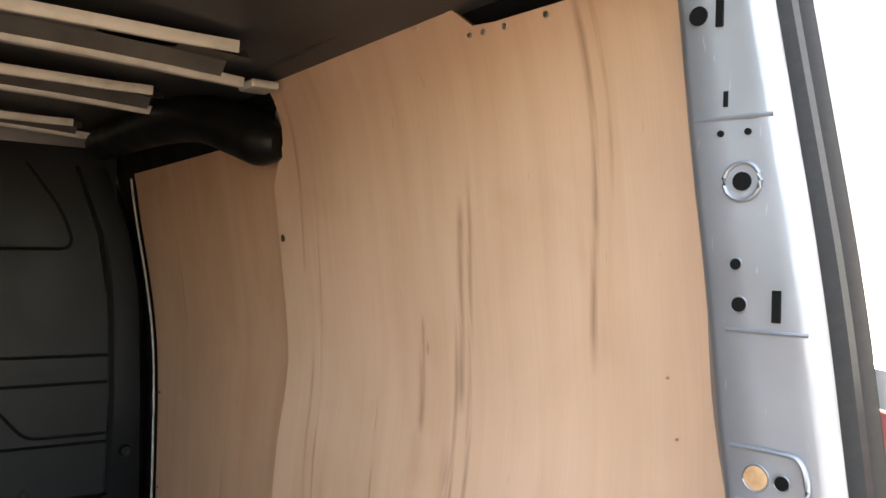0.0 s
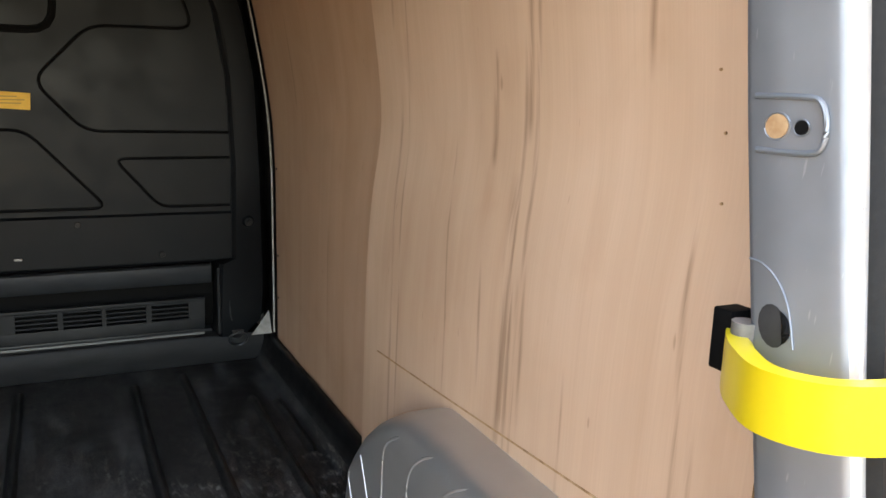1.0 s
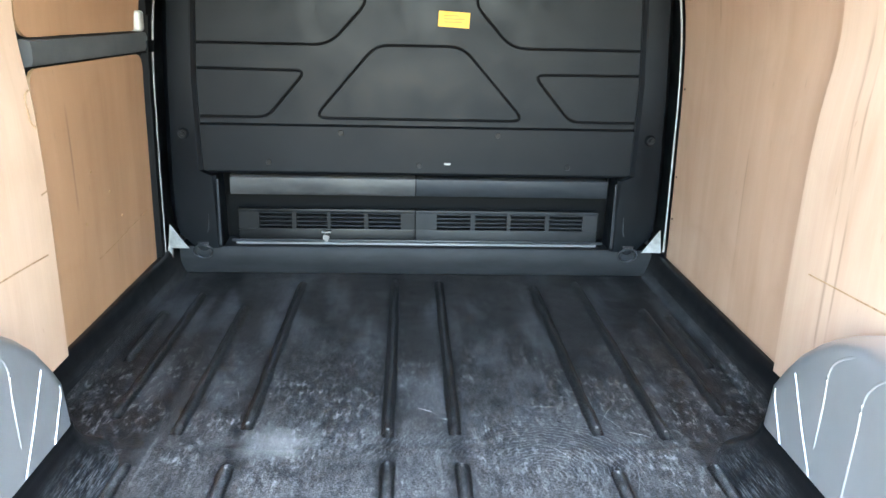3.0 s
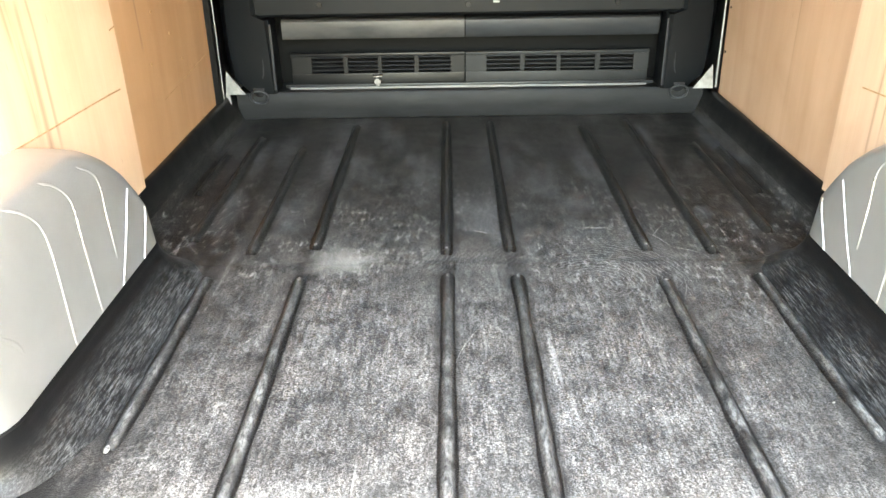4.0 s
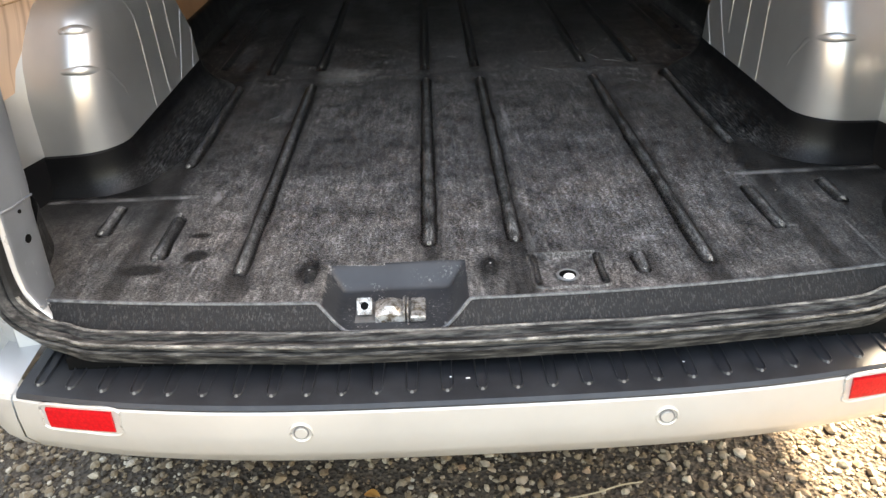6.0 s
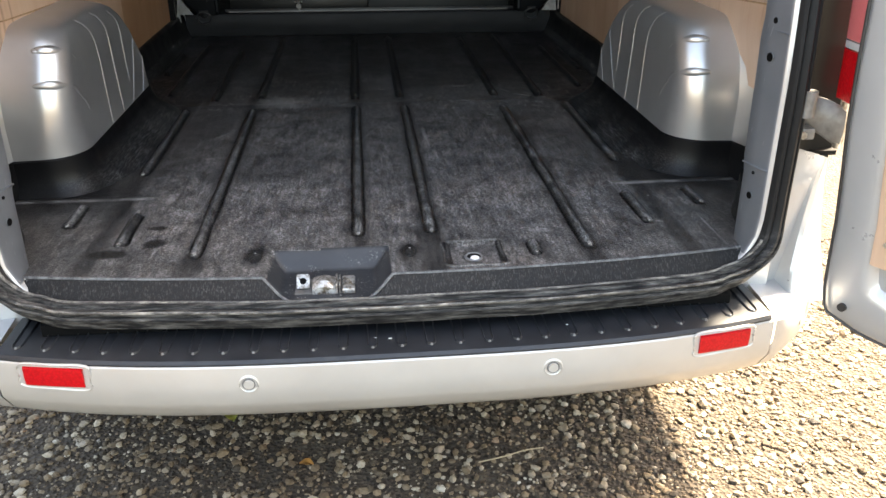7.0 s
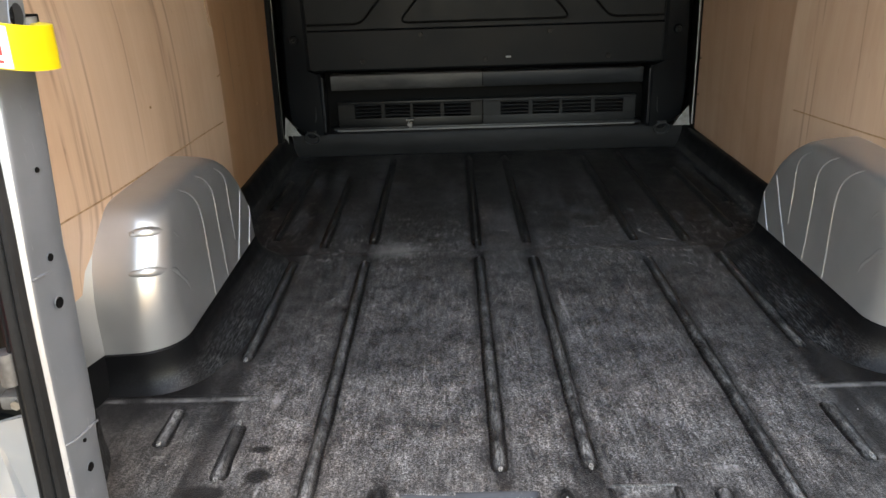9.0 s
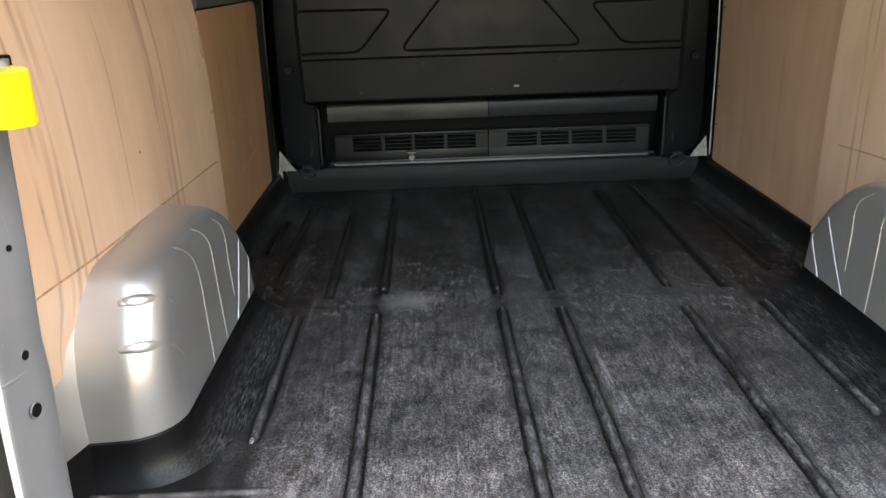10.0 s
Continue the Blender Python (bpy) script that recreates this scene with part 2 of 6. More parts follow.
def liner_nodes(m, bump=0.85):
    streaky = noise_tex(m, 170, 5, 0.75, (1, 0.35, 1))      # scratches drawn out along the van
    pebble = noise_tex(m, 330, 2, 0.55)                      # moulded leather grain
    speck = noise_tex(m, 160, 5, 0.85)
    cloud = noise_tex(m, 2.6, 6, 0.62)
    patch = noise_tex(m, 9, 5, 0.65)
    c = m.node_tree.nodes.new("ShaderNodeTexCoord")
    sp = m.node_tree.nodes.new("ShaderNodeSeparateXYZ")
    ln(m, c.outputs["Object"], sp.inputs[0])
    X, Y = sp.outputs["X"], sp.outputs["Y"]

    def fade(v, a, z, lo=0.0, hi=1.0):
        n = m.node_tree.nodes.new("ShaderNodeMapRange")
        for i, q in ((1, a), (2, z), (3, lo), (4, hi)):
            n.inputs[i].default_value = q
        ln(m, v, n.inputs[0])
        return n.outputs[0]

    def spot(cx, cy, rx, ry_, soft, ragged=0.5):
        """A blotch with a ragged rim."""
        u = mathn(m, "DIVIDE", mathn(m, "SUBTRACT", X, cx), rx)
        v = mathn(m, "DIVIDE", mathn(m, "SUBTRACT", Y, cy), ry_)
        d = mathn(m, "SQRT", mathn(m, "ADD", mathn(m, "MULTIPLY", u, u), mathn(m, "MULTIPLY", v, v)))
        d = mathn(m, "ADD", d, mathn(m, "MULTIPLY", mathn(m, "SUBTRACT", patch, 0.5), ragged * 2))
        return fade(d, 1.0, 1.0 - soft)
    rearward = fade(Y, 1.75, 0.45, 0.15, 1.0)                    # scuffs thin out from the loading end to the bulkhead
    side = fade(mathn(m, "ABSOLUTE", X), 0.80, 0.45, 0.40, 1.0)
    beside = mathn(m, "MULTIPLY", fade(Y, 0.40, 0.52), fade(mathn(m, "ABSOLUTE", X), 0.60, 0.70, 0.0, 0.9))
    side = mathn(m, "MULTIPLY", side, mathn(m, "SUBTRACT", 1.0, beside))     # darker against the wheel boxes
    wear = mathn(m, "MULTIPLY", mathn(m, "MULTIPLY", rearward, side), ramp(m, cloud, (0.34, g(0.68)), (0.58, g(1))))
    wear = mathn(m, "MULTIPLY", wear, ramp(m, patch, (0.38, g(0.52)), (0.62, g(1))))
    wear = mathn(m, "MULTIPLY", wear, fade(noise_tex(m, 30, 5, 0.7, (1, 0.55, 1)), 0.36, 0.64, 0.45, 1.4))
    wear = mathn(m, "MULTIPLY", wear, fade(noise_tex(m, 85, 4, 0.7, (1, 0.10, 1)), 0.36, 0.62, 0.60, 1.3))      # drawn along the van
    for rx in (-0.63, -0.415, -0.077, 0.083, 0.412, 0.63):                                                       # less scuffed beside the ridges; the dark halo also carries their shading
        near = fade(mathn(m, "ABSOLUTE", mathn(m, "SUBTRACT", X, rx)), 0.012, 0.038 if abs(rx) < 0.5 else 0.03, 0.28, 1.0)
        wear = mathn(m, "MULTIPLY", wear, near)
    for a in ((-0.60, 0.20, 0.05, 0.026, 0.35, 0.2), (-0.51, 0.245, 0.028, 0.026, 0.35, 0.2), (-0.52, 0.325, 0.035, 0.018, 0.5), (-0.29, 0.163, 0.036, 0.062, 0.6, 0.3), (0.03, 0.16, 0.034, 0.062, 0.6, 0.3), (0.295, 0.155, 0.03, 0.06, 0.6, 0.3), (-0.43, 0.935, 0.06, 0.03, 0.8)):
        wear = mathn(m, "MULTIPLY", wear, mathn(m, "SUBTRACT", 1.0, mathn(m, "MULTIPLY", spot(*a), 0.93)))
    grain = mathn(m, "ADD", mathn(m, "MULTIPLY", streaky, 0.25), mathn(m, "ADD", mathn(m, "MULTIPLY", pebble, 0.30), mathn(m, "MULTIPLY", speck, 0.45)))
    scuff = mathn(m, "MULTIPLY", ramp(m, grain, (0.44, g(0)), (0.50, g(0.30)), (0.57, g(1))), wear)
    film = mathn(m, "MULTIPLY", wear, 0.27)
    col = mix(m, film, (0.0096, 0.0094, 0.0098), (0.218, 0.204, 0.194))
    col = mix(m, mathn(m, "MULTIPLY", scuff, 0.85), col, (0.36, 0.35, 0.34))
    brown = ramp(m, noise_tex(m, 4.5, 4, 0.6), (0.45, g(0)), (0.65, g(0.55)))
    col = mix(m, mathn(m, "MULTIPLY", brown, fade(Y, 1.0, 0.3, 0.45, 1.0)), col, mix(m, 1.0, col, (1.08, 0.97, 0.90), "MULTIPLY"))
    hair = ramp(m, noise_tex(m, 42, 2, 0.5, (1, 0.06, 1)), (0.69, g(0)), (0.72, g(1)))
    hair2 = ramp(m, noise_tex(m, 30, 3, 0.5, (0.25, 0.6, 1)), (0.70, g(0)), (0.725, g(1)))
    col = mix(m, mathn(m, "MULTIPLY", mathn(m, "MAXIMUM", hair, hair2), mathn(m, "MULTIPLY", wear, 0.5)), col, (0.36, 0.35, 0.34))
    # drag marks where loads slide over the step in the floor
    drag = ramp(m, noise_tex(m, 70, 5, 0.72, (1, 0.35, 1)), (0.52, g(0)), (0.66, g(1)))
    where = mathn(m, "MULTIPLY", mathn(m, "MULTIPLY", fade(Y, 0.8, 1.25), fade(Y, 2.1, 1.45)), ramp(m, noise_tex(m, 6, 4, 0.6), (0.42, g(0.10)), (0.58, g(1))))
    col = mix(m, mathn(m, "MULTIPLY", mathn(m, "MULTIPLY", drag, where), 0.62), col, (0.36, 0.35, 0.34))
    # smears drawn out towards the bulkhead, and rings left by a turned load
    smear = mathn(m, "MULTIPLY", ramp(m, noise_tex(m, 11, 5, 0.6, (1, 0.28, 1)), (0.50, g(0)), (0.68, g(1))), fade(Y, 1.2, 1.6))
    col = mix(m, mathn(m, "MULTIPLY", smear, 0.15), col, (0.30, 0.31, 0.33))
    swirl = m.node_tree.nodes.new("ShaderNodeTexWave")
    swirl.wave_type, swirl.rings_direction = "RINGS", "Z"
    for k, v in (("Scale", 26.0), ("Distortion", 7.0), ("Detail", 3.0), ("Detail Scale", 1.6)):
        swirl.inputs[k].default_value = v
    mp = nd(m, "ShaderNodeMapping", Location=(-0.26, -1.22, 0.0))
    ln(m, c.outputs["Object"], mp.inputs["Vector"])
    ln(m, mp.outputs[0], swirl.inputs["Vector"])
    arcs = mathn(m, "MULTIPLY", ramp(m, swirl.outputs["Fac"], (0.80, g(0)), (0.97, g(1))), mathn(m, "MAXIMUM", spot(0.34, 1.33, 0.22, 0.20, 0.6, 0.7), mathn(m, "MULTIPLY", spot(-0.05, 1.36, 0.25, 0.08, 0.7, 0.8), 0.6)))
    arcs = mathn(m, "MULTIPLY", arcs, ramp(m, speck, (0.40, g(0.1)), (0.58, g(1))))
    col = mix(m, mathn(m, "MULTIPLY", arcs, 0.55), col, (0.34, 0.34, 0.34))
    # spilt powder and rubbed lines
    powder = mathn(m, "MULTIPLY", spot(-0.33, 1.36, 0.13, 0.085, 0.95, 0.9), 0.36)
    col = mix(m, powder, col, (0.5, 0.49, 0.46))
    line = mathn(m, "MULTIPLY", mathn(m, "MULTIPLY", fade(mathn(m, "ABSOLUTE", mathn(m, "SUBTRACT", Y, 0.505)), 0.009, 0.002), fade(mathn(m, "ABSOLUTE", X), 0.55, 0.60)), ramp(m, patch, (0.4, g(0.05)), (0.6, g(0.5))))
    col = mix(m, line, col, (0.33, 0.32, 0.31))
    col = mix(m, mathn(m, "MULTIPLY", spot(-0.527, 0.492, 0.014, 0.045, 0.7, 0.5), 0.55), col, (0.36, 0.33, 0.31))
    rough = ramp(m, patch, (0.3, g(0.31)), (0.7, g(0.48)))
    relief = mathn(m, "ADD", mathn(m, "MULTIPLY", pebble, 0.65), mathn(m, "MULTIPLY", speck, 0.35))
    return finish(m, col, rough, relief, bump, 0.0026)


liner_nodes(LINER)

RIBM = mat("worn_shaded_liner_ridge", (0.03, 0.03, 0.032), 0.28, 0, 0.5)
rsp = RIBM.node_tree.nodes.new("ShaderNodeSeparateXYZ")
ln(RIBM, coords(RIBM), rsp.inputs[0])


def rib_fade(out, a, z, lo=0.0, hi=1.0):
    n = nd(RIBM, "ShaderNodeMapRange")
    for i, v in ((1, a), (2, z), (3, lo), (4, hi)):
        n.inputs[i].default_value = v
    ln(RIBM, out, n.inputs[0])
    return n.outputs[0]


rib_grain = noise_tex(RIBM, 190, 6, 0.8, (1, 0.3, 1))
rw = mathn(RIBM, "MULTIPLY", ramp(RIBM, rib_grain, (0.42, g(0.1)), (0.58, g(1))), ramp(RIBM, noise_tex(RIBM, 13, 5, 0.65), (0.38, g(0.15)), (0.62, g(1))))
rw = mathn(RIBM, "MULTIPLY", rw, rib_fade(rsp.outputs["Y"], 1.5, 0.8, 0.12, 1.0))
rw = mathn(RIBM, "MULTIPLY", rw, rib_fade(mathn(RIBM, "ADD", rsp.outputs["Z"], mathn(RIBM, "MULTIPLY", noise_tex(RIBM, 60, 4), 0.004)), 0.6040, 0.6118))   # rubbed crown; the darker flanks put the ridge's shading into the colour
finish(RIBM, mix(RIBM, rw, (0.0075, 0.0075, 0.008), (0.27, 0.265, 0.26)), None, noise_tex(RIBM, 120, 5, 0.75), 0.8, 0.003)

SCUFF = mat("rubbed_pale_plastic", (0.3, 0.29, 0.28), 0.5)
finish(SCUFF, mix(SCUFF, ramp(SCUFF, noise_tex(SCUFF, 240, 4, 0.7), (0.40, g(0)), (0.6, g(1))), (0.05, 0.05, 0.05), (0.32, 0.31, 0.295)))
BOSS = mat("rough_black_boss", (0.012, 0.012, 0.012), 0.65, 0, 0.25)
finish(BOSS, mix(BOSS, ramp(BOSS, noise_tex(BOSS, 130, 4, 0.7), (0.46, g(0)), (0.68, g(0.6))), (0.006, 0.006, 0.0065), (0.07, 0.069, 0.068)))
SKIRT = mat("smooth_black_liner", (0.006, 0.006, 0.0066), 0.38, 0, 0.2)
sk_sp = SKIRT.node_tree.nodes.new("ShaderNodeSeparateXYZ")
ln(SKIRT, coords(SKIRT), sk_sp.inputs[0])
sk_low = nd(SKIRT, "ShaderNodeMapRange")                  # boots and loads only scrape its foot
for i, v in ((1, 0.668), (2, 0.605)):
    sk_low.inputs[i].default_value = v
ln(SKIRT, sk_sp.outputs["Z"], sk_low.inputs[0])
sk_y = nd(SKIRT, "ShaderNodeMapRange")
for i, v in ((1, 0.52), (2, 0.66)):
    sk_y.inputs[i].default_value = v
ln(SKIRT, sk_sp.outputs["Y"], sk_y.inputs[0])
sk_s = mathn(SKIRT, "MULTIPLY", ramp(SKIRT, noise_tex(SKIRT, 330, 5, 0.8, (1, 0.07, 1)), (0.46, g(0)), (0.64, g(1))), ramp(SKIRT, noise_tex(SKIRT, 9, 4), (0.36, g(0.15)), (0.62, g(1))))
sk_s = mathn(SKIRT, "MULTIPLY", sk_s, mathn(SKIRT, "MULTIPLY", sk_low.outputs[0], sk_y.outputs[0]))
finish(SKIRT, mix(SKIRT, mathn(SKIRT, "MULTIPLY", sk_s, 0.42), (0.0045, 0.0045, 0.005), (0.30, 0.30, 0.30)), ramp(SKIRT, noise_tex(SKIRT, 14, 4), (0.3, g(0.32)), (0.7, g(0.46))), noise_tex(SKIRT, 220, 4, 0.7), 0.18, 0.001)
LIP = mat("grained_black_liner", (0.02, 0.021, 0.022), 0.55, 0, 0.3)
lg = noise_tex(LIP, 330, 3, 0.7, (1, 0.35, 0.35))
lw = mathn(LIP, "MULTIPLY", ramp(LIP, lg, (0.52, g(0)), (0.66, g(1))), ramp(LIP, noise_tex(LIP, 14, 6, 0.7), (0.36, g(0.25)), (0.66, g(1))))
finish(LIP, mix(LIP, lw, (0.005, 0.005, 0.0052), (0.058, 0.057, 0.054)), None, lg, 0.9, 0.002)
LIPEDGE = mat("rubbed_grey_edge", (0.09, 0.095, 0.10), 0.36, 0, 0.45)
finish(LIPEDGE, mix(LIPEDGE, ramp(LIPEDGE, noise_tex(LIPEDGE, 70, 5, 0.7), (0.40, g(0)), (0.62, g(1))), (0.05, 0.052, 0.055), (0.14, 0.145, 0.15)))
RECESS = mat("smooth_grey_recess", (0.035, 0.037, 0.04), 0.42, 0, 0.4)
rcn = mathn(RECESS, "MULTIPLY", ramp(RECESS, noise_tex(RECESS, 190, 4, 0.7), (0.56, g(0)), (0.62, g(1))), ramp(RECESS, noise_tex(RECESS, 18, 4), (0.50, g(0)), (0.68, g(0.6))))
finish(RECESS, mix(RECESS, rcn, mix(RECESS, noise_tex(RECESS, 14, 4), (0.014, 0.0155, 0.018), (0.040, 0.044, 0.050)), (0.25, 0.24, 0.22)))

RUBBER = mat("black_rubber", (0.016, 0.016, 0.017), 0.48)
finish(RUBBER, mix(RUBBER, ramp(RUBBER, noise_tex(RUBBER, 20, 5), (0.5, g(0)), (0.8, g(0.5))), (0.015, 0.015, 0.016), (0.07, 0.068, 0.066)))
RUBBER2 = mat("scuffed_rubber", (0.03, 0.03, 0.03), 0.55, 0, 0.15)
rz = RUBBER2.node_tree.nodes.new("ShaderNodeSeparateXYZ")
ln(RUBBER2, coords(RUBBER2), rz.inputs[0])
rl = nd(RUBBER2, "ShaderNodeMapRange")
for i, v in ((1, 0.66), (2, 0.58), (3, 0.03), (4, 1.0)):         # loads are dragged over the sill only
    rl.inputs[i].default_value = v
ln(RUBBER2, rz.outputs["Z"], rl.inputs[0])
rs = mathn(RUBBER2, "MULTIPLY", ramp(RUBBER2, noise_tex(RUBBER2, 17, 6, 0.72, (0.7, 6, 6)), (0.44, g(0)), (0.58, g(0.35)), (0.74, g(1))), rl.outputs[0])
finish(RUBBER2, mix(RUBBER2, rs, mix(RUBBER2, noise_tex(RUBBER2, 5, 4), (0.0065, 0.0066, 0.007), (0.016, 0.016, 0.0165)), (0.20, 0.193, 0.18)), None, noise_tex(RUBBER2, 50, 5, 0.6, (0.15, 4, 1)), 0.25, 0.002)
WORN = mat("scuffed_sill_seal", (0.06, 0.06, 0.058), 0.45)
ww = mathn(WORN, "MULTIPLY", ramp(WORN, noise_tex(WORN, 30, 7, 0.8, (1, 4, 4)), (0.44, g(0.05)), (0.56, g(0.45)), (0.70, g(1))), ramp(WORN, noise_tex(WORN, 5.5, 3, 0.6, (1, 0.3, 0.3)), (0.38, g(0.10)), (0.56, g(1))))
finish(WORN, mix(WORN, ww, (0.022, 0.022, 0.022), (0.46, 0.43, 0.38)), None, noise_tex(WORN, 60, 5, 0.6, (0.2, 3, 3)), 0.4, 0.002)

STEP = mat("step_plastic", (0.028, 0.031, 0.036), 0.42)
finish(STEP, mix(STEP, ramp(STEP, noise_tex(STEP, 24, 6, 0.7), (0.45, g(0)), (0.85, g(0.6))), (0.011, 0.0128, 0.016), (0.034, 0.038, 0.044)), ramp(STEP, noise_tex(STEP, 12, 4), (0.3, g(0.36)), (0.7, g(0.52))))
STUD = mat("worn_stud", (0.15, 0.15, 0.148), 0.45)
CAST = mat("bright_zinc", (0.66, 0.65, 0.61), 0.3, 0.55)
finish(CAST, mix(CAST, ramp(CAST, noise_tex(CAST, 90, 5, 0.7), (0.42, g(0)), (0.62, g(1))), (0.46, 0.455, 0.44), (0.10, 0.075, 0.05)), ramp(CAST, noise_tex(CAST, 70, 4), (0.3, g(0.2)), (0.7, g(0.45))))
ZINC = mat("zinc_steel", (0.55, 0.53, 0.47), 0.32, 0.9)
finish(ZINC, mix(ZINC, ramp(ZINC, noise_tex(ZINC, 55, 5), (0.5, g(0)), (0.7, g(0.8))), (0.6, 0.58, 0.53), (0.28, 0.2, 0.12)))
REDL = mat("red_reflector", (0.55, 0.012, 0.015), 0.32, 0, 0.25, 0.0)
rv = nd(REDL, "ShaderNodeTexVoronoi", Scale=190.0)
ln(REDL, coords(REDL), rv.inputs["Vector"])
finish(REDL, mix(REDL, rv.outputs["Distance"], (0.58, 0.008, 0.014), (0.36, 0.004, 0.007)), None, rv.outputs["Distance"], 0.3, 0.001)
PINKL = mat("pale_red_lens", (0.72, 0.16, 0.16), 0.2, 0.0, 0.4, 0.15)
pv = nd(PINKL, "ShaderNodeTexVoronoi", Scale=150.0)
ln(PINKL, coords(PINKL), pv.inputs["Vector"])
finish(PINKL, mix(PINKL, noise_tex(PINKL, 12, 3), (0.78, 0.24, 0.23), (0.62, 0.12, 0.13)), None, pv.outputs["Distance"], 0.12, 0.001)
CLEARL = mat("clear_lens", (0.75, 0.74, 0.74), 0.12, 0.2, 0.6, 0.6)
YELLOW = mat("yellow_plastic", (0.72, 0.52, 0.005), 0.30, 0, 0.5)
finish(YELLOW, mix(YELLOW, spread(YELLOW, noise_tex(YELLOW, 12, 5), 0.35, 0.8), (0.66, 0.50, 0.022), (0.58, 0.43, 0.02)))
LABEL = mat("yellow_paper", (0.78, 0.43, 0.05), 0.6)
finish(LABEL, mix(LABEL, spread(LABEL, noise_tex(LABEL, 30, 4), 0.3, 0.7), (0.80, 0.46, 0.06), (0.68, 0.36, 0.04)))
INK = mat("faded_ink", (0.35, 0.2, 0.04), 0.6)
REDP = mat("red_print", (0.55, 0.03, 0.03), 0.5)
WHITEP = mat("white_print", (0.8, 0.8, 0.78), 0.5)
HINGE = mat("dull_hinge_steel", (0.16, 0.15, 0.14), 0.45, 0.35)
finish(HINGE, mix(HINGE, spread(HINGE, noise_tex(HINGE, 30, 5), 0.35, 0.7), (0.22, 0.217, 0.21), (0.10, 0.093, 0.086)), ramp(HINGE, noise_tex(HINGE, 22, 4), (0.3, g(0.32)), (0.7, g(0.6))))
CREAM = mat("pale_body_paint", (0.62, 0.60, 0.53), 0.4, 0.1)
finish(CREAM, mix(CREAM, spread(CREAM, noise_tex(CREAM, 18, 5), 0.4, 0.8), (0.47, 0.455, 0.41), (0.30, 0.28, 0.245)))
CHANNEL = mat("grey_bow_channel", (0.10, 0.095, 0.088), 0.45, 0.2)
finish(CHANNEL, mix(CHANNEL, spread(CHANNEL, noise_tex(CHANNEL, 9, 5), 0.3, 0.7), (0.12, 0.112, 0.10), (0.06, 0.057, 0.054)))
ROOF = mat("dark_roof_skin", (0.03, 0.028, 0.026), 0.4, 0.3)
finish(ROOF, mix(ROOF, spread(ROOF, noise_tex(ROOF, 4, 5), 0.3, 0.7), (0.055, 0.056, 0.058), (0.032, 0.033, 0.036)))
TYRE = mat("tyre_rubber", (0.02, 0.02, 0.02), 0.8)
finish(TYRE, mix(TYRE, noise_tex(TYRE, 20, 4), (0.018, 0.018, 0.018), (0.035, 0.034, 0.032)))

GROUND = mat("gravel_bed", (0.14, 0.12, 0.10), 0.95)
gv = nd(GROUND, "ShaderNodeTexVoronoi", Scale=85.0)
ln(GROUND, coords(GROUND), gv.inputs["Vector"])
gcol = mix(GROUND, gv.outputs["Color"], (0.020, 0.014, 0.009), (0.085, 0.062, 0.041))
gcol = mix(GROUND, spread(GROUND, noise_tex(GROUND, 2.2, 5), 0.4, 0.7), gcol, (0.030, 0.020, 0.012))
finish(GROUND, gcol, None, gv.outputs["Distance"], 0.9, 0.012)
STONE = mat("gravel_stone", (0.3, 0.28, 0.25), 0.8)
gi = STONE.node_tree.nodes.new("ShaderNodeNewGeometry")
scol = ramp(STONE, gi.outputs["Random Per Island"], (0.0, (0.022, 0.017, 0.012)), (0.28, (0.115, 0.082, 0.050)), (0.52, (0.190, 0.138, 0.083)), (0.74, (0.195, 0.158, 0.113)), (0.90, (0.36, 0.31, 0.235)), (0.97, (0.42, 0.38, 0.31)), (1.0, (0.20, 0.11, 0.055)))
dirt = ramp(STONE, noise_tex(STONE, 3.1, 5, 0.65), (0.42, g(0)), (0.60, g(0.75)))
scol = mix(STONE, dirt, scol, mix(STONE, 1.0, scol, (0.62, 0.50, 0.38), "MULTIPLY"))
finish(STONE, mix(STONE, noise_tex(STONE, 260, 4), scol, mix(STONE, 1.0, scol, g(0.62), "MULTIPLY")), None, noise_tex(STONE, 300, 3), 0.3, 0.001)
LEAFM = mat("fallen_leaf", (0.33, 0.33, 0.06), 0.6)
finish(LEAFM, mix(LEAFM, noise_tex(LEAFM, 60, 4), (0.38, 0.36, 0.07), (0.22, 0.24, 0.05)))
LEAFO = mat("brown_leaf", (0.45, 0.22, 0.05), 0.6)
finish(LEAFO, mix(LEAFO, noise_tex(LEAFO, 60, 4), (0.5, 0.26, 0.06), (0.32, 0.15, 0.04)))
TWIG = mat("dry_twig", (0.25, 0.2, 0.13), 0.8)


# ---- mesh helpers ----
def mesh_of(bm, name, material, smooth=True):
    me = bpy.data.meshes.new(name)
    bmesh.ops.recalc_face_normals(bm, faces=bm.faces[:])
    bm.to_mesh(me)
    bm.free()
    for m in (material if isinstance(material, (list, tuple)) else [material]):
        me.materials.append(m)
    if smooth:
        me.polygons.foreach_set("use_smooth", [True] * len(me.polygons))
        me.set_sharp_from_angle(angle=radians(38))
    return me


def part(name, bm, material, parent=None, label="", smooth=True):
    ob = new(name, mesh_of(bm, name, material, smooth) if isinstance(bm, bmesh.types.BMesh) else bm)
    ob.parent = parent
    if label:
        ob["label"] = label
    return ob


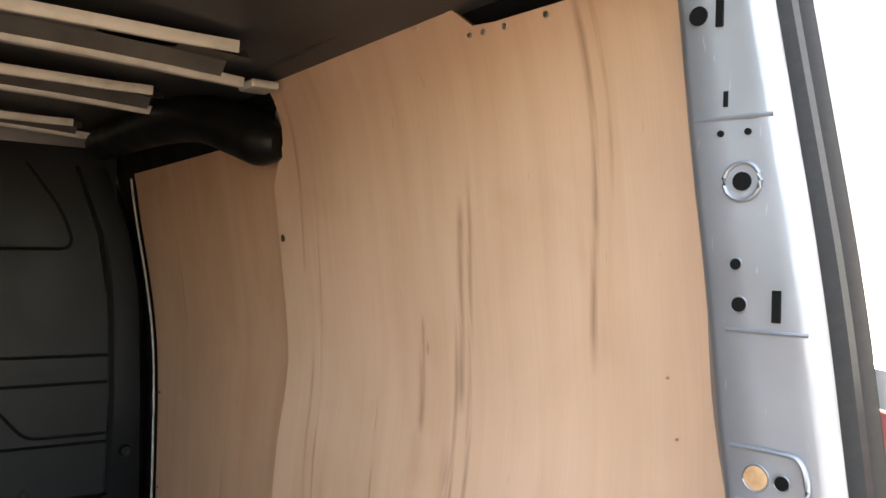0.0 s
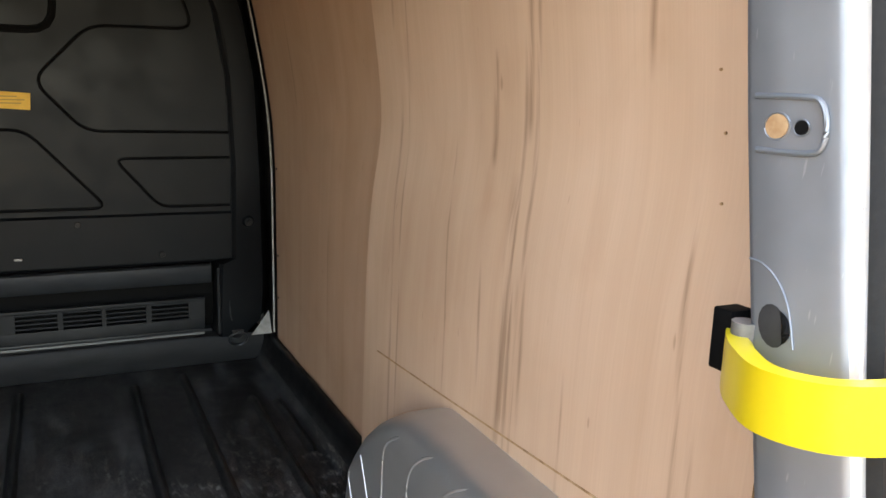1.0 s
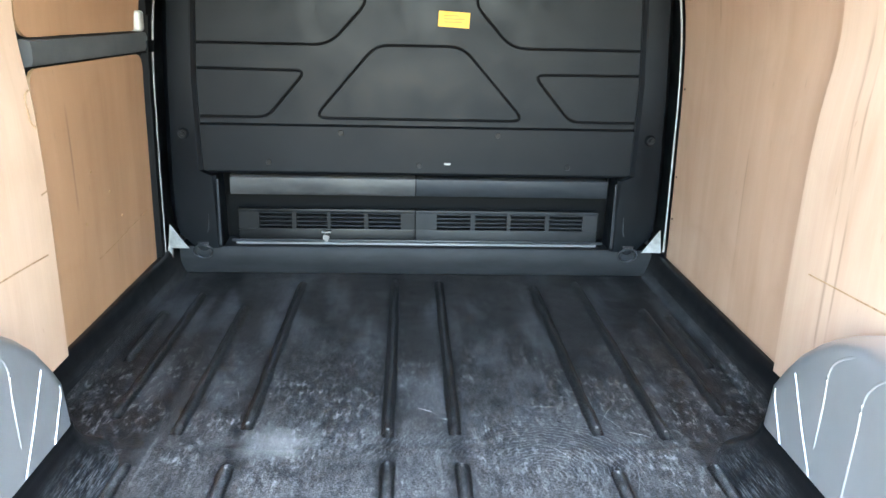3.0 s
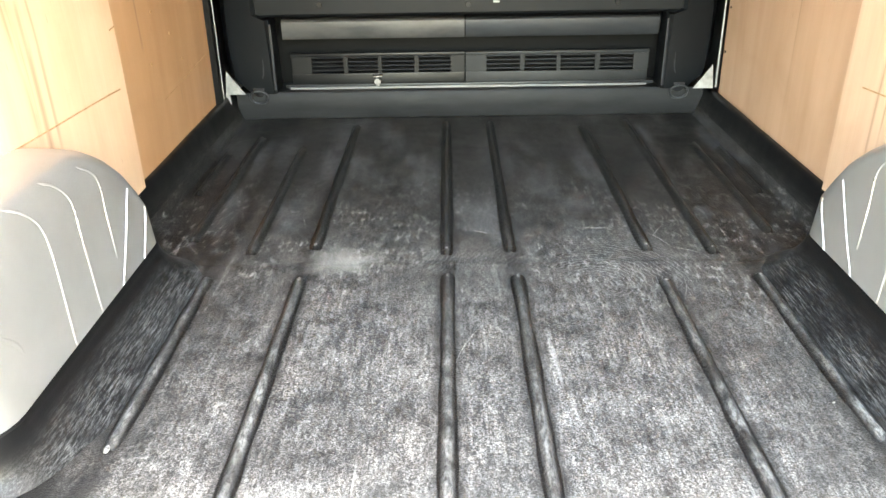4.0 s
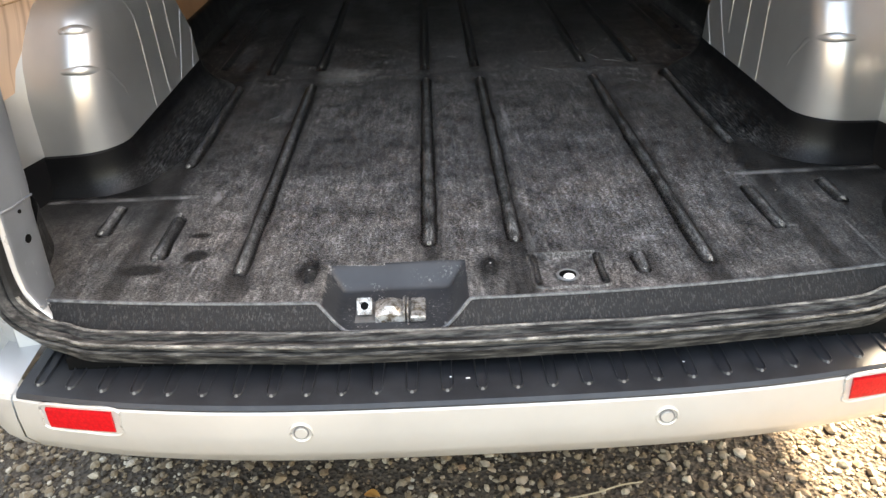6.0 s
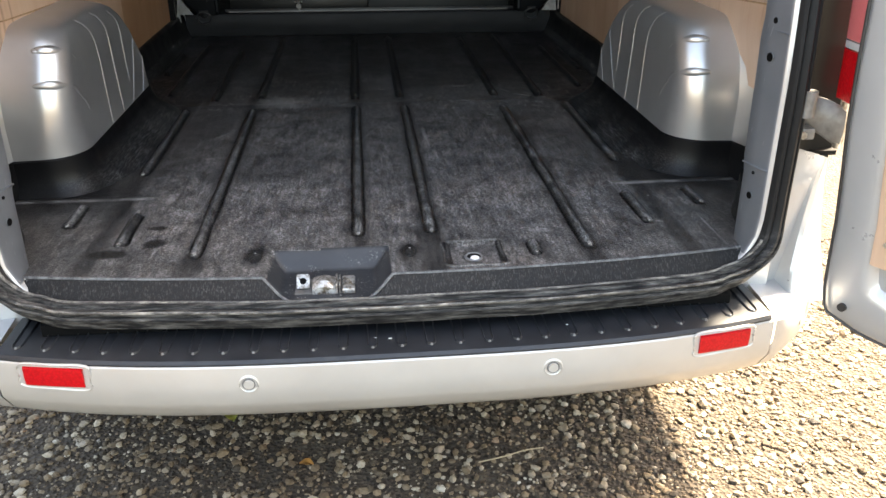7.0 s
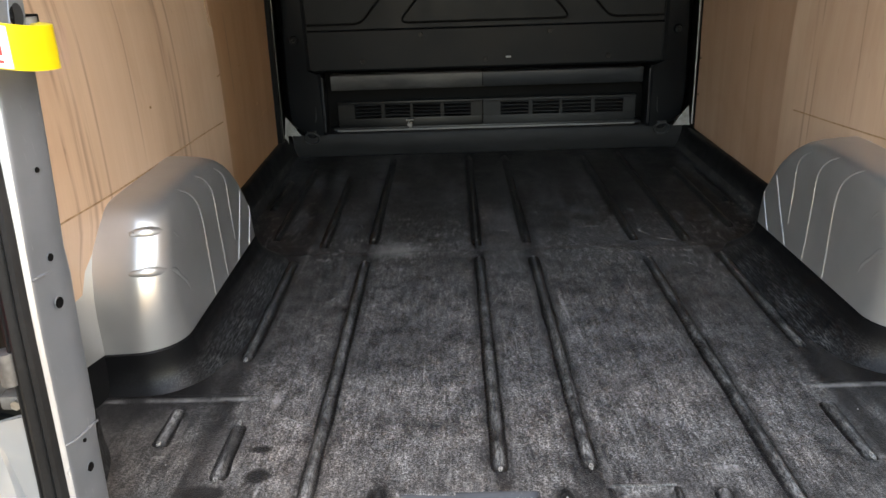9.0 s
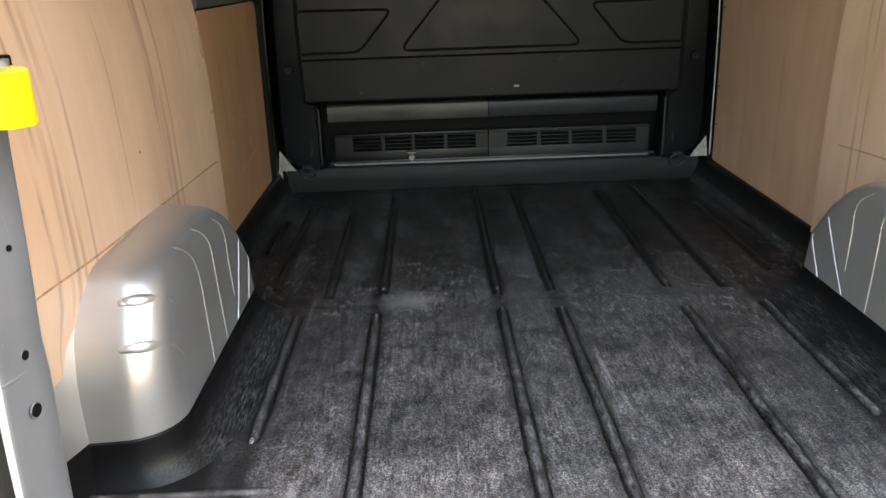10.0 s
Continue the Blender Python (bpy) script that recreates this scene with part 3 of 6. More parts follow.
def box(x0, x1, y0, y1, z0, z1, bevel=0.0, seg=2, bm=None):
    b = bmesh.new()
    bmesh.ops.create_cube(b, size=1, matrix=Matrix.Translation(((x0 + x1) / 2, (y0 + y1) / 2, (z0 + z1) / 2)) @ Matrix.Diagonal((abs(x1 - x0), abs(y1 - y0), abs(z1 - z0), 1)))
    if bevel:
        bmesh.ops.bevel(b, geom=b.edges[:], offset=bevel, segments=seg, profile=0.6, affect="EDGES")
    if bm is None:
        return b
    return join(bm, b)


def join(bm, other):
    me = bpy.data.meshes.new("t")
    other.to_mesh(me)
    other.free()
    bm.from_mesh(me)
    bpy.data.meshes.remove(me)
    return bm


def loft(rings, closed_ring=False, cap=False, bm=None):
    b = bm or bmesh.new()
    vs = [[b.verts.new(p) for p in r] for r in rings]
    n = len(rings[0])
    for a, c in zip(vs, vs[1:]):
        for i in range(n if closed_ring else n - 1):
            j = (i + 1) % n
            b.faces.new((a[i], a[j], c[j], c[i]))
    if cap:
        b.faces.new(vs[0][::-1])
        b.faces.new(vs[-1])
    return b


def smooth_path(pts, n=6, closed=False):
    """Catmull-Rom points through pts."""
    P = [Vector(p) for p in pts]
    out = []
    m = len(P)
    for i in range(m if closed else m - 1):
        p0 = P[(i - 1) % m] if closed or i > 0 else P[0]
        p1, p2 = P[i], P[(i + 1) % m]
        p3 = P[(i + 2) % m] if closed or i + 2 < m else P[-1]
        for k in range(n):
            t = k / n
            out.append(0.5 * ((2 * p1) + (p2 - p0) * t + (2 * p0 - 5 * p1 + 4 * p2 - p3) * t * t + (3 * p1 - p0 - 3 * p2 + p3) * t ** 3))
    if not closed:
        out.append(P[-1])
    return out


def tube(pts, r, sides=8, closed=False, bm=None, flat=1.0, up=(0, 0, 1)):
    P = [Vector(p) for p in pts]
    rings = []
    m = len(P)
    for i, p in enumerate(P):
        a = P[(i - 1) % m] if closed or i else P[0]
        c = P[(i + 1) % m] if closed or i < m - 1 else P[-1]
        d = (c - a).normalized()
        u = Vector(up)
        s = d.cross(u)
        if s.length < 1e-3:
            s = d.cross(Vector((1, 0, 0)))
        s.normalize()
        w = s.cross(d)
        rad = r(i / max(1, m - 1)) if callable(r) else r
        rings.append([p + s * math.cos(t) * rad + w * math.sin(t) * rad * flat for t in (2 * math.pi * k / sides for k in range(sides))])
    if closed:
        rings.append(rings[0])
        b = loft(rings, True, False, bm)
        bmesh.ops.remove_doubles(b, verts=b.verts[:], dist=1e-6)
        return b
    return loft(rings, True, True, bm)


def disc(cx, cy, cz, r, axis, depth=0.004, sides=16, bevel=0.0):
    b = bmesh.new()
    q = Vector(axis).to_track_quat("Z", "Y").to_matrix().to_4x4()
    bmesh.ops.create_cone(b, cap_ends=True, segments=sides, radius1=r, radius2=r * (1 - bevel), depth=depth, matrix=Matrix.Translation((cx, cy, cz)) @ q)
    return b


def interp(v, table):
    """Smoothly follow a table of (v, value)."""
    xs, ys = zip(*table)
    return float(np.interp(v, xs, ys))


def spline(v, table):
    """Like interp, but rounded at the knots."""
    h = 0.03
    return sum(interp(v + k * h, table) for k in (-2, -1, 0, 1, 2)) / 5


FLOOR = 0.60
WALL = [(0.5, 0.868), (1.06, 0.873), (1.2, 0.877), (1.36, 0.888), (1.47, 0.910), (1.55, 0.908), (1.62, 0.90), (1.79, 0.876), (1.94, 0.856), (2.06, 0.825), (2.12, 0.795), (2.2, 0.74)]
WALL_FRONT = [(0.5, 0.872), (0.95, 0.870), (1.28, 0.867), (1.45, 0.859), (1.58, 0.843), (1.73, 0.816), (1.884, 0.785), (2.0, 0.77), (2.2, 0.70)]


def edge_y(x):
    return 0.058 + 0.050 * (abs(x) / 0.71) ** 2.2


def wx(z, y=1.0):
    t = min(1.0, max(0.0, (y - 1.5) / 0.97))
    return spline(z, WALL) * (1 - t) + spline(z, WALL_FRONT) * t


# ---- ground ----
b = bmesh.new()
bmesh.ops.create_grid(b, x_segments=1, y_segments=1, size=400)
ground = tagged(part("ground", b, GROUND, smooth=False), "grey-brown gravel yard of small stones", "ground", kind="structure")

# ---- van body: outer skin closing the load space ----
body = tagged(new("van_body"), "silver painted van body shell round the load space", "van body", kind="structure")
YF = 2.78


def skin_x(z):
    return spline(z, [(0.25, 0.93), (0.5, 0.965), (1.0, 0.975), (1.5, 0.96), (1.8, 0.935), (2.0, 0.90), (2.15, 0.84)])


for s, nm in ((-1, "wall_left"), (1, "wall_right")):
    zs = [0.28 + i * 0.0685 for i in range(28)]
    rings = []
    for y in (0.26, 0.6, 1.2, 1.9, YF):
        rings.append([(s * skin_x(z), y, z) for z in zs] + [(s * (skin_x(z) - 0.02), y, z) for z in reversed(zs)])
    part(nm, loft(rings, True, True), BODYM, body, "silver painted outer side of the van")
b = bmesh.new()
rings = []
for y in (0.24, 1.0, 2.0, YF):
    rings.append([(x, y, 2.185 - 0.06 * (x / 0.86) ** 4) for x in np.linspace(-0.86, 0.86, 17)] + [(x, y, 2.165 - 0.06 * (x / 0.86) ** 4) for x in np.linspace(0.86, -0.86, 17)])
part("roof_skin", loft(rings, True, True), BODYM, body)
# unseen end wall, added to keep daylight out at the front
part("closing_wall", box(-0.97, 0.97, YF, YF + 0.03, 0.28, 2.17), BODYM, body)
part("floor_pan", box(-0.955, 0.955, 0.26, YF, 0.44, 0.575), BLACK, body)

ceiling = tagged(new("ceiling"), "dark painted steel roof with pale pressed cross bows", "ceiling", kind="structure")
rings = []
for y in (0.28, 1.0, 1.8, 2.6, YF):
    rings.append([(x, y, 2.155 - 0.05 * (x / 0.84) ** 4) for x in np.linspace(-0.84, 0.84, 15)] + [(x, y, 2.145 - 0.05 * (x / 0.84) ** 4) for x in np.linspace(0.84, -0.84, 15)])
part("roof_lining", loft(rings, True, True), ROOF, ceiling)


def roof_bow(yc, half, xe):
    """A pressed hat-section bow: two pale flanges beside a grey channel with a long hole at each end."""
    def sag(x):
        return 0.016 * (abs(x) / xe) ** 3
    bow = part("roof_bow", loft([[(x, yc - half * 0.8, 2.112 - sag(x)), (x, yc - half * 0.5, 2.132 - sag(x)), (x, yc + half * 0.5, 2.132 - sag(x)), (x, yc + half * 0.8, 2.108 - sag(x))] for x in np.linspace(-xe, xe, 15)]), CHANNEL, ceiling, "grey channel of a roof bow")
    for k, wide, ext in ((-1, 0.009, 0.95), (1, 0.014, 1.08)):
        y = yc + k * half
        rings = []
        for x in np.linspace(-xe * ext, xe * ext, 25):
            e = abs(x) / (xe * ext)
            w = wide * (1.0 if e < 0.82 else 1.0 - 2.4 * (e - 0.82))
            z = 2.098 - sag(x) * (1.0 if k > 0 else 0.3) + 0.02 * max(0.0, e - 0.85)
            yy = y + 0.012 * k * max(0.0, e - 0.7)
            rings.append([(x, yy - w, z + 0.012), (x, yy - w * 0.8, z + 0.003), (x, yy - w * 0.6, z), (x, yy + w * 0.6, z), (x, yy + w * 0.8, z + 0.003), (x, yy + w, z + 0.012), (x, yy + w, z + 0.02), (x, yy - w, z + 0.02)])
        part("flange", loft(rings, True, True), CREAM, bow, "pale cream painted flange")
    for s in (-1, 1):
        rim = [(s * xe * (0.78 + 0.14 * math.cos(a)), yc + half * 0.1 + half * 0.28 * math.sin(a), 2.131 - sag(xe * 0.78) - 0.0012) for a in np.linspace(0, 2 * math.pi, 19)[:-1]]
        bm = bmesh.new()
        bm.faces.new([bm.verts.new(p) for p in rim])
        bmesh.ops.solidify(bm, geom=bm.faces[:], thickness=0.002)
        part("access_hole", bm, GROOVE, bow, "long dark access hole")
    return bow


roof_bow(1.31, 0.10, 0.68)
roof_bow(1.80, 0.09, 0.67)
roof_bow(2.42, 0.07, 0.62)
for s in (-1, 1):
    # roof rail, black, above the wall panels
    rings = []
    for y in np.linspace(0.30, 2.6, 12):
        rings.append([(s * 0.795, y, 2.122), (s * 0.77, y, 2.118), (s * 0.75, y, 2.128), (s * 0.72, y, 2.13), (s * 0.70, y, 2.142), (s * 0.74, y, 2.155), (s * 0.86, y, 2.12), (s * 0.86, y, 2.07), (s * 0.83, y, 2.085)])
    part("roof_rail", loft(rings, True, True), BLACK, ceiling, "black painted roof rail")
    part("rail_wire", tube(smooth_path([(s * 0.755, y, 2.116 + 0.004 * math.sin(y * 9)) for y in np.linspace(0.35, 1.44, 9)], 4), 0.005), RUBBER, ceiling, "black cable along the rail")
    part("rail_edge", tube([(s * (0.790 - 0.002 * math.sin(y * 5)), y, 2.1205) for y in np.linspace(0.35, 1.5, 8)], 0.0025, 6), BARM, ceiling, "thin grey edge of the roof rail")
    part("rail_edge", tube([(s * 0.735, y, 2.129) for y in np.linspace(0.35, 1.5, 8)], 0.002, 6), BARM, ceiling, "thin grey edge of the roof rail")
    # padded duct dropping behind the wall panels at the front
    duct = [(2.5, 0.70, 2.07, 0.05), (2.2, 0.715, 2.075, 0.055), (1.9, 0.735, 2.075, 0.06), (1.72, 0.765, 2.06, 0.06), (1.60, 0.80, 2.025, 0.062), (1.52, 0.825, 1.995, 0.06), (1.465, 0.845, 1.985, 0.03)]
    path = smooth_path([(s * x, y, z) for y, x, z, r in duct], 5)
    rr = [d[3] for d in duct]
    part("air_duct", tube(path, lambda t: float(np.interp(t, np.linspace(0, 1, len(rr)), rr)), 14, flat=0.95), GLOSS, ceiling, "black padded trim under the roof rail")
part("rail_bracket", box(0.735, 0.793, 1.365, 1.44, 2.078, 2.094, 0.006, 3), CREAM, ceiling, "cream painted bow end")

# ---- side frames: black inner skins behind the ply ----
for s in (-1, 1):
    zs = np.linspace(0.6, 2.13, 22)
    rings = [[(s * (wx(z, y) + 0.038), y, z) for z in zs] for y in (0.42, 1.0, 1.5, 1.8, 2.1, 2.47, 2.74)]
    part("inner_skin", loft(rings), BLACK, body, "black inner skin behind the panels")


# ---- rear corner pillars ----
def xr(z):
    return spline(z, [(0.5, 0.75), (1.0, 0.748), (1.2, 0.755), (1.4, 0.775), (1.58, 0.79), (1.72, 0.785), (1.93, 0.775), (2.15, 0.75)])


def yr(z):
    return spline(z, [(0.5, 0.095), (1.0, 0.108), (1.2, 0.14), (1.4, 0.19), (1.58, 0.229), (1.72, 0.248), (1.93, 0.285), (2.15, 0.315)])


def depth(z):
    return spline(z, [(0.5, 0.058), (0.9, 0.064), (1.1, 0.07), (1.44, 0.076), (1.6, 0.08), (1.88, 0.068), (2.0, 0.056), (2.15, 0.05)])


def rim(z):
    """Width of the rear-facing flange between the corner and the seal."""
    return interp(z, [(0.6, 0.011), (1.1, 0.013), (1.5, 0.021), (1.8, 0.027), (2.1, 0.027)])


def pillar(s):
    root = tagged(new("rear_pillar"), "silver grey painted steel door pillar with punched holes", "door pillar", "rear door pillars")
    zs = [0.555 + i * 0.0394 for i in range(41)]
    rings = []
    for z in zs:
        x, y = xr(z), yr(z)
        st = 0.0 if z < 0.775 else (0.004 if z < 1.045 else 0.0)     # overlapping sheets
        k = max(0.0, (0.66 - z) / 0.1)                               # foot sweeps in to the sill
        D = depth(z)
        rings.append([(s * (q[0] - 0.05 * k * k * min(1.0, max(0.0, 1 - (q[1] - y) / D))), q[1], z) for q in (
            (0.90, y + D + 0.10), (x + 0.05, y + D + 0.04), (x + 0.002, y + D + 0.014), (x - 0.010 - st, y + D + 0.003), (x - 0.012 - st, y + D - 0.004), (x - 0.006 - st, y + D * 0.5), (x, y + 0.008),
            (x + 0.0015, y - 0.002), (x + 0.004, y - 0.009), (x + 0.008, y - 0.0125), (x + rim(z) + 0.002, y - 0.013), (x + rim(z) + 0.008, y - 0.010), (x + rim(z) + 0.02, y))])
    skin = loft(rings)
    for f in skin.faces:
        c = f.calc_center_median()
        if c.y < yr(c.z) - 0.0085 or c.z < 0.60:
            f.material_index = 1                                     # body paint on rear flange and foot, lighter to stand for sky shine
    part("pillar_skin", skin, [PILLAR, BODYM], root)

    def on_face(z, d):
        """A point of the pillar's inner face, d metres ahead of its rear corner, and its outward direction."""
        x, y = xr(z), yr(z)
        st = 0.004 if 0.775 <= z < 1.045 else 0.0
        u = d / (1.2 * depth(z))
        return Vector((s * (x - 0.012 * u - st), y + u * depth(z), z)), Vector((-s * 0.985, -0.17, 0)).normalized()
    for z, d, r, ring in ((0.71, 0.037, 0.0075, 1), (0.76, 0.036, 0.0035, 0), (0.996, 0.036, 0.0085, 1), (1.064, 0.040, 0.006, 1), (1.19, 0.045, 0.004, 0),
                         (1.567, 0.034, 0.006, 1), (1.567, 0.061, 0.0105, 1), (1.717, 0.057, 0.0065, 1), (1.753, 0.054, 0.005, 1), (1.871, 0.018, 0.003, 0), (1.871, 0.048, 0.003, 0), (1.827, 0.033, 0.0085, 2), (1.981, 0.051, 0.009, 0)):
        p, nrm = on_face(z, d)
        part("bolt_hole", disc(*(p + nrm * 0.0012), r, nrm, 0.002, 14), PLY_EDGE if r > 0.01 else GROOVE, root, "punched hole showing plywood" if r > 0.01 else "dark punched hole")
        if ring:
            q = nrm.to_track_quat("Z", "Y").to_matrix()
            part("hole_rim", tube([p + nrm * 0.001 + q @ Vector((math.cos(a) * r * (1.15 if ring < 2 else 2.0), math.sin(a) * r * (1.15 if ring < 2 else 2.0), 0)) for a in np.linspace(0, 2 * math.pi, 16)[:-1]], 0.0008 if ring < 2 else 0.0022, 6, True), PILLAR, root)
    for z, d, h in ((1.717, 0.017, 0.028), (1.981, 0.027, 0.026), (1.902, 0.036, 0.014)):
        p, nrm = on_face(z, d)
        bb = box(-h * 0.13, h * 0.13, -h * 0.5, h * 0.5, 0, 0.0025)
        bmesh.ops.transform(bb, matrix=Matrix.Translation(p) @ nrm.to_track_quat("Z", "Y").to_matrix().to_4x4(), verts=bb.verts[:])
        part("slot", bb, GROOVE, root, "dark punched slot")
    for z in (0.775, 1.045, 1.694, 1.885):
        pts = [on_face(z, d)[0] for d in (0.075, 0.06, 0.03, 0.012)] + [Vector((s * (xr(z) + 0.004), yr(z) - 0.008, z))]
        part("sheet_seam", tube(pts, 0.0022, 6), PILLAR, root, "overlapping sheet edge")
    # pressed pad round the lower hinge holes
    pts = [on_face(z, d)[0] + on_face(z, d)[1] * 0.001 for z, d in ((1.592, 0.085), (1.592, 0.03), (1.588, 0.013), (1.57, 0.008), (1.552, 0.013), (1.546, 0.03), (1.546, 0.085))]
    part("pressing", tube(smooth_path(pts, 4), 0.0026, 8), PILLAR, root, "raised pressing")
    pts = [on_face(z, d)[0] + on_face(z, d)[1] * 0.001 for z, d in ((1.452, 0.092), (1.450, 0.078), (1.440, 0.062), (1.424, 0.051), (1.405, 0.046), (1.385, 0.044))]
    part("pressing", tube(smooth_path(pts, 4), 0.0011, 8), PILLAR, root, "raised rim of the strap pocket")
    # the pocket is flat; dark colour stands for the shade in its hollow
    hollow = [on_face(1.400 + 0.018 * math.sin(a), 0.066 + 0.016 * math.cos(a)) for a in np.linspace(0, 2 * math.pi, 17)[:-1]]
    pocket = bmesh.new()
    pocket.faces.new([pocket.verts.new(q + n * 0.0015) for q, n in hollow])
    bmesh.ops.solidify(pocket, geom=pocket.faces[:], thickness=0.001)
    part("strap_pocket", pocket, BEAM, root, "flat dark disc drawn as the shaded hollow behind the strap")
    crescent = [on_face(1.400 + 0.018 * math.sin(a), 0.066 + 0.016 * math.cos(a))[0] for a in np.linspace(2.3, 3.9, 9)]
    part("pocket_shadow", tube([q + Vector((-s * 0.002, 0, 0)) for q in crescent], lambda t: 0.0006 + 0.0032 * math.sin(math.pi * t), 6), GROOVE, root, "near-black crescent drawn as shade at the pocket rim")
    return root


pillar(-1)
pillar(1)

# ---- door opening: rubber seal all round ----
seal = tagged(new("door_seal"), "black rubber door seal, scuffed along the sill", "door seal", kind="structure")
SEAL_PROFILE = ((0.006, -0.006), (0.008, 0.010), (0.013, 0.018), (0.020, 0.019), (0.025, 0.013), (0.029, 0.018), (0.036, 0.021), (0.042, 0.017), (0.044, 0.010), (0.048, 0.014), (0.052, 0.011), (0.053, -0.012))


def seal_frame():
    """Points down one side, along the sill and up the other, each with its outward and rearward directions."""
    out = []
    for z in np.linspace(2.05, 0.72, 20):
        out.append((Vector((-(xr(z) + rim(z) - 0.008), yr(z) - 0.006, z)), 0.0))
    out += [(Vector((-0.752, 0.094, 0.67)), 0.05), (Vector((-0.747, 0.091, 0.63)), 0.25), (Vector((-0.735, 0.088, 0.602)), 0.5), (Vector((-0.712, 0.080, 0.578)), 0.75), (Vector((-0.68, 0.070, 0.566)), 0.95)]
    out += [(Vector((x, edge_y(x) - 0.039, 0.558)), 1.0) for x in np.linspace(-0.64, 0.0, 8)]
    out += [(Vector((-p.x, p.y, p.z)), w) for p, w in reversed(out[:-1])]
    pts = smooth_path([p for p, w in out], 4)
    ws = np.interp(np.linspace(0, len(out) - 1, len(pts)), range(len(out)), [w for p, w in out])
    return [(p, Vector((math.copysign(1 - w, p.x), -0.92 * w, -0.36 * w)).normalized(), Vector((0, -(1 - w) - 0.36 * w, 0.92 * w)).normalized()) for p, w in zip(pts, ws)]


def seal_sweep(profile, wob=0.0):
    rings = []
    for p, a, c in seal_frame():
        k = wob * (math.sin(p.x * 11 + p.z * 7) + 0.6 * math.sin(p.x * 23 + 1.3))
        sill = 1.0 - abs(a.x)
        wide = 1 - 0.04 * sill + 0.3 * min(1.0, max(0.0, (p.z - 1.2) / 0.4))
        rings.append([p + a * ((u - 0.008 * sill) * wide + k) + c * (v + 0.5 * k) for u, v in profile])
    return rings


part("seal_strip", loft(seal_sweep(SEAL_PROFILE, 0.0010)), RUBBER2, seal, "black ribbed rubber")
part("seal_bead", loft(seal_sweep([(0.010 + 0.0032 * math.cos(a), 0.0165 + 0.0032 * math.sin(a)) for a in np.linspace(0, 2 * math.pi, 9)[:-1]], 0.0015)[84:-84], True, True), WORN, seal, "scuffed pale bead along the sill")
part("seal_bead", loft(seal_sweep([(0.041 + 0.003 * math.cos(a), 0.021 + 0.003 * math.sin(a)) for a in np.linspace(0, 2 * math.pi, 9)[:-1]], 0.0014)[92:-92], True, True), WORN, seal, "scuffed pale bead along the sill")
top = [(x, 0.285 + 0.02 * (1 - (x / 0.80) ** 2), 2.10 + 0.03 * (1 - (x / 0.80) ** 4)) for x in np.linspace(-0.80, 0.80, 13)]
part("seal_strip", tube(top, 0.026, 10), RUBBER, seal)
part("roof_header", box(-0.80, 0.80, 0.30, 0.37, 2.11, 2.17, 0.01), PILLAR, body)


# dark sheet drawn for the shade between seal and step
part("sill_shade", loft([[(x, 0.17, 0.545), (x, 0.05, 0.54), (x, 0.035, 0.53), (x, 0.035, 0.47), (x, 0.17, 0.44)] for x in np.linspace(-0.69, 0.69, 9)]), GROOVE, body, "near-black sheet for the shaded gap behind the step")

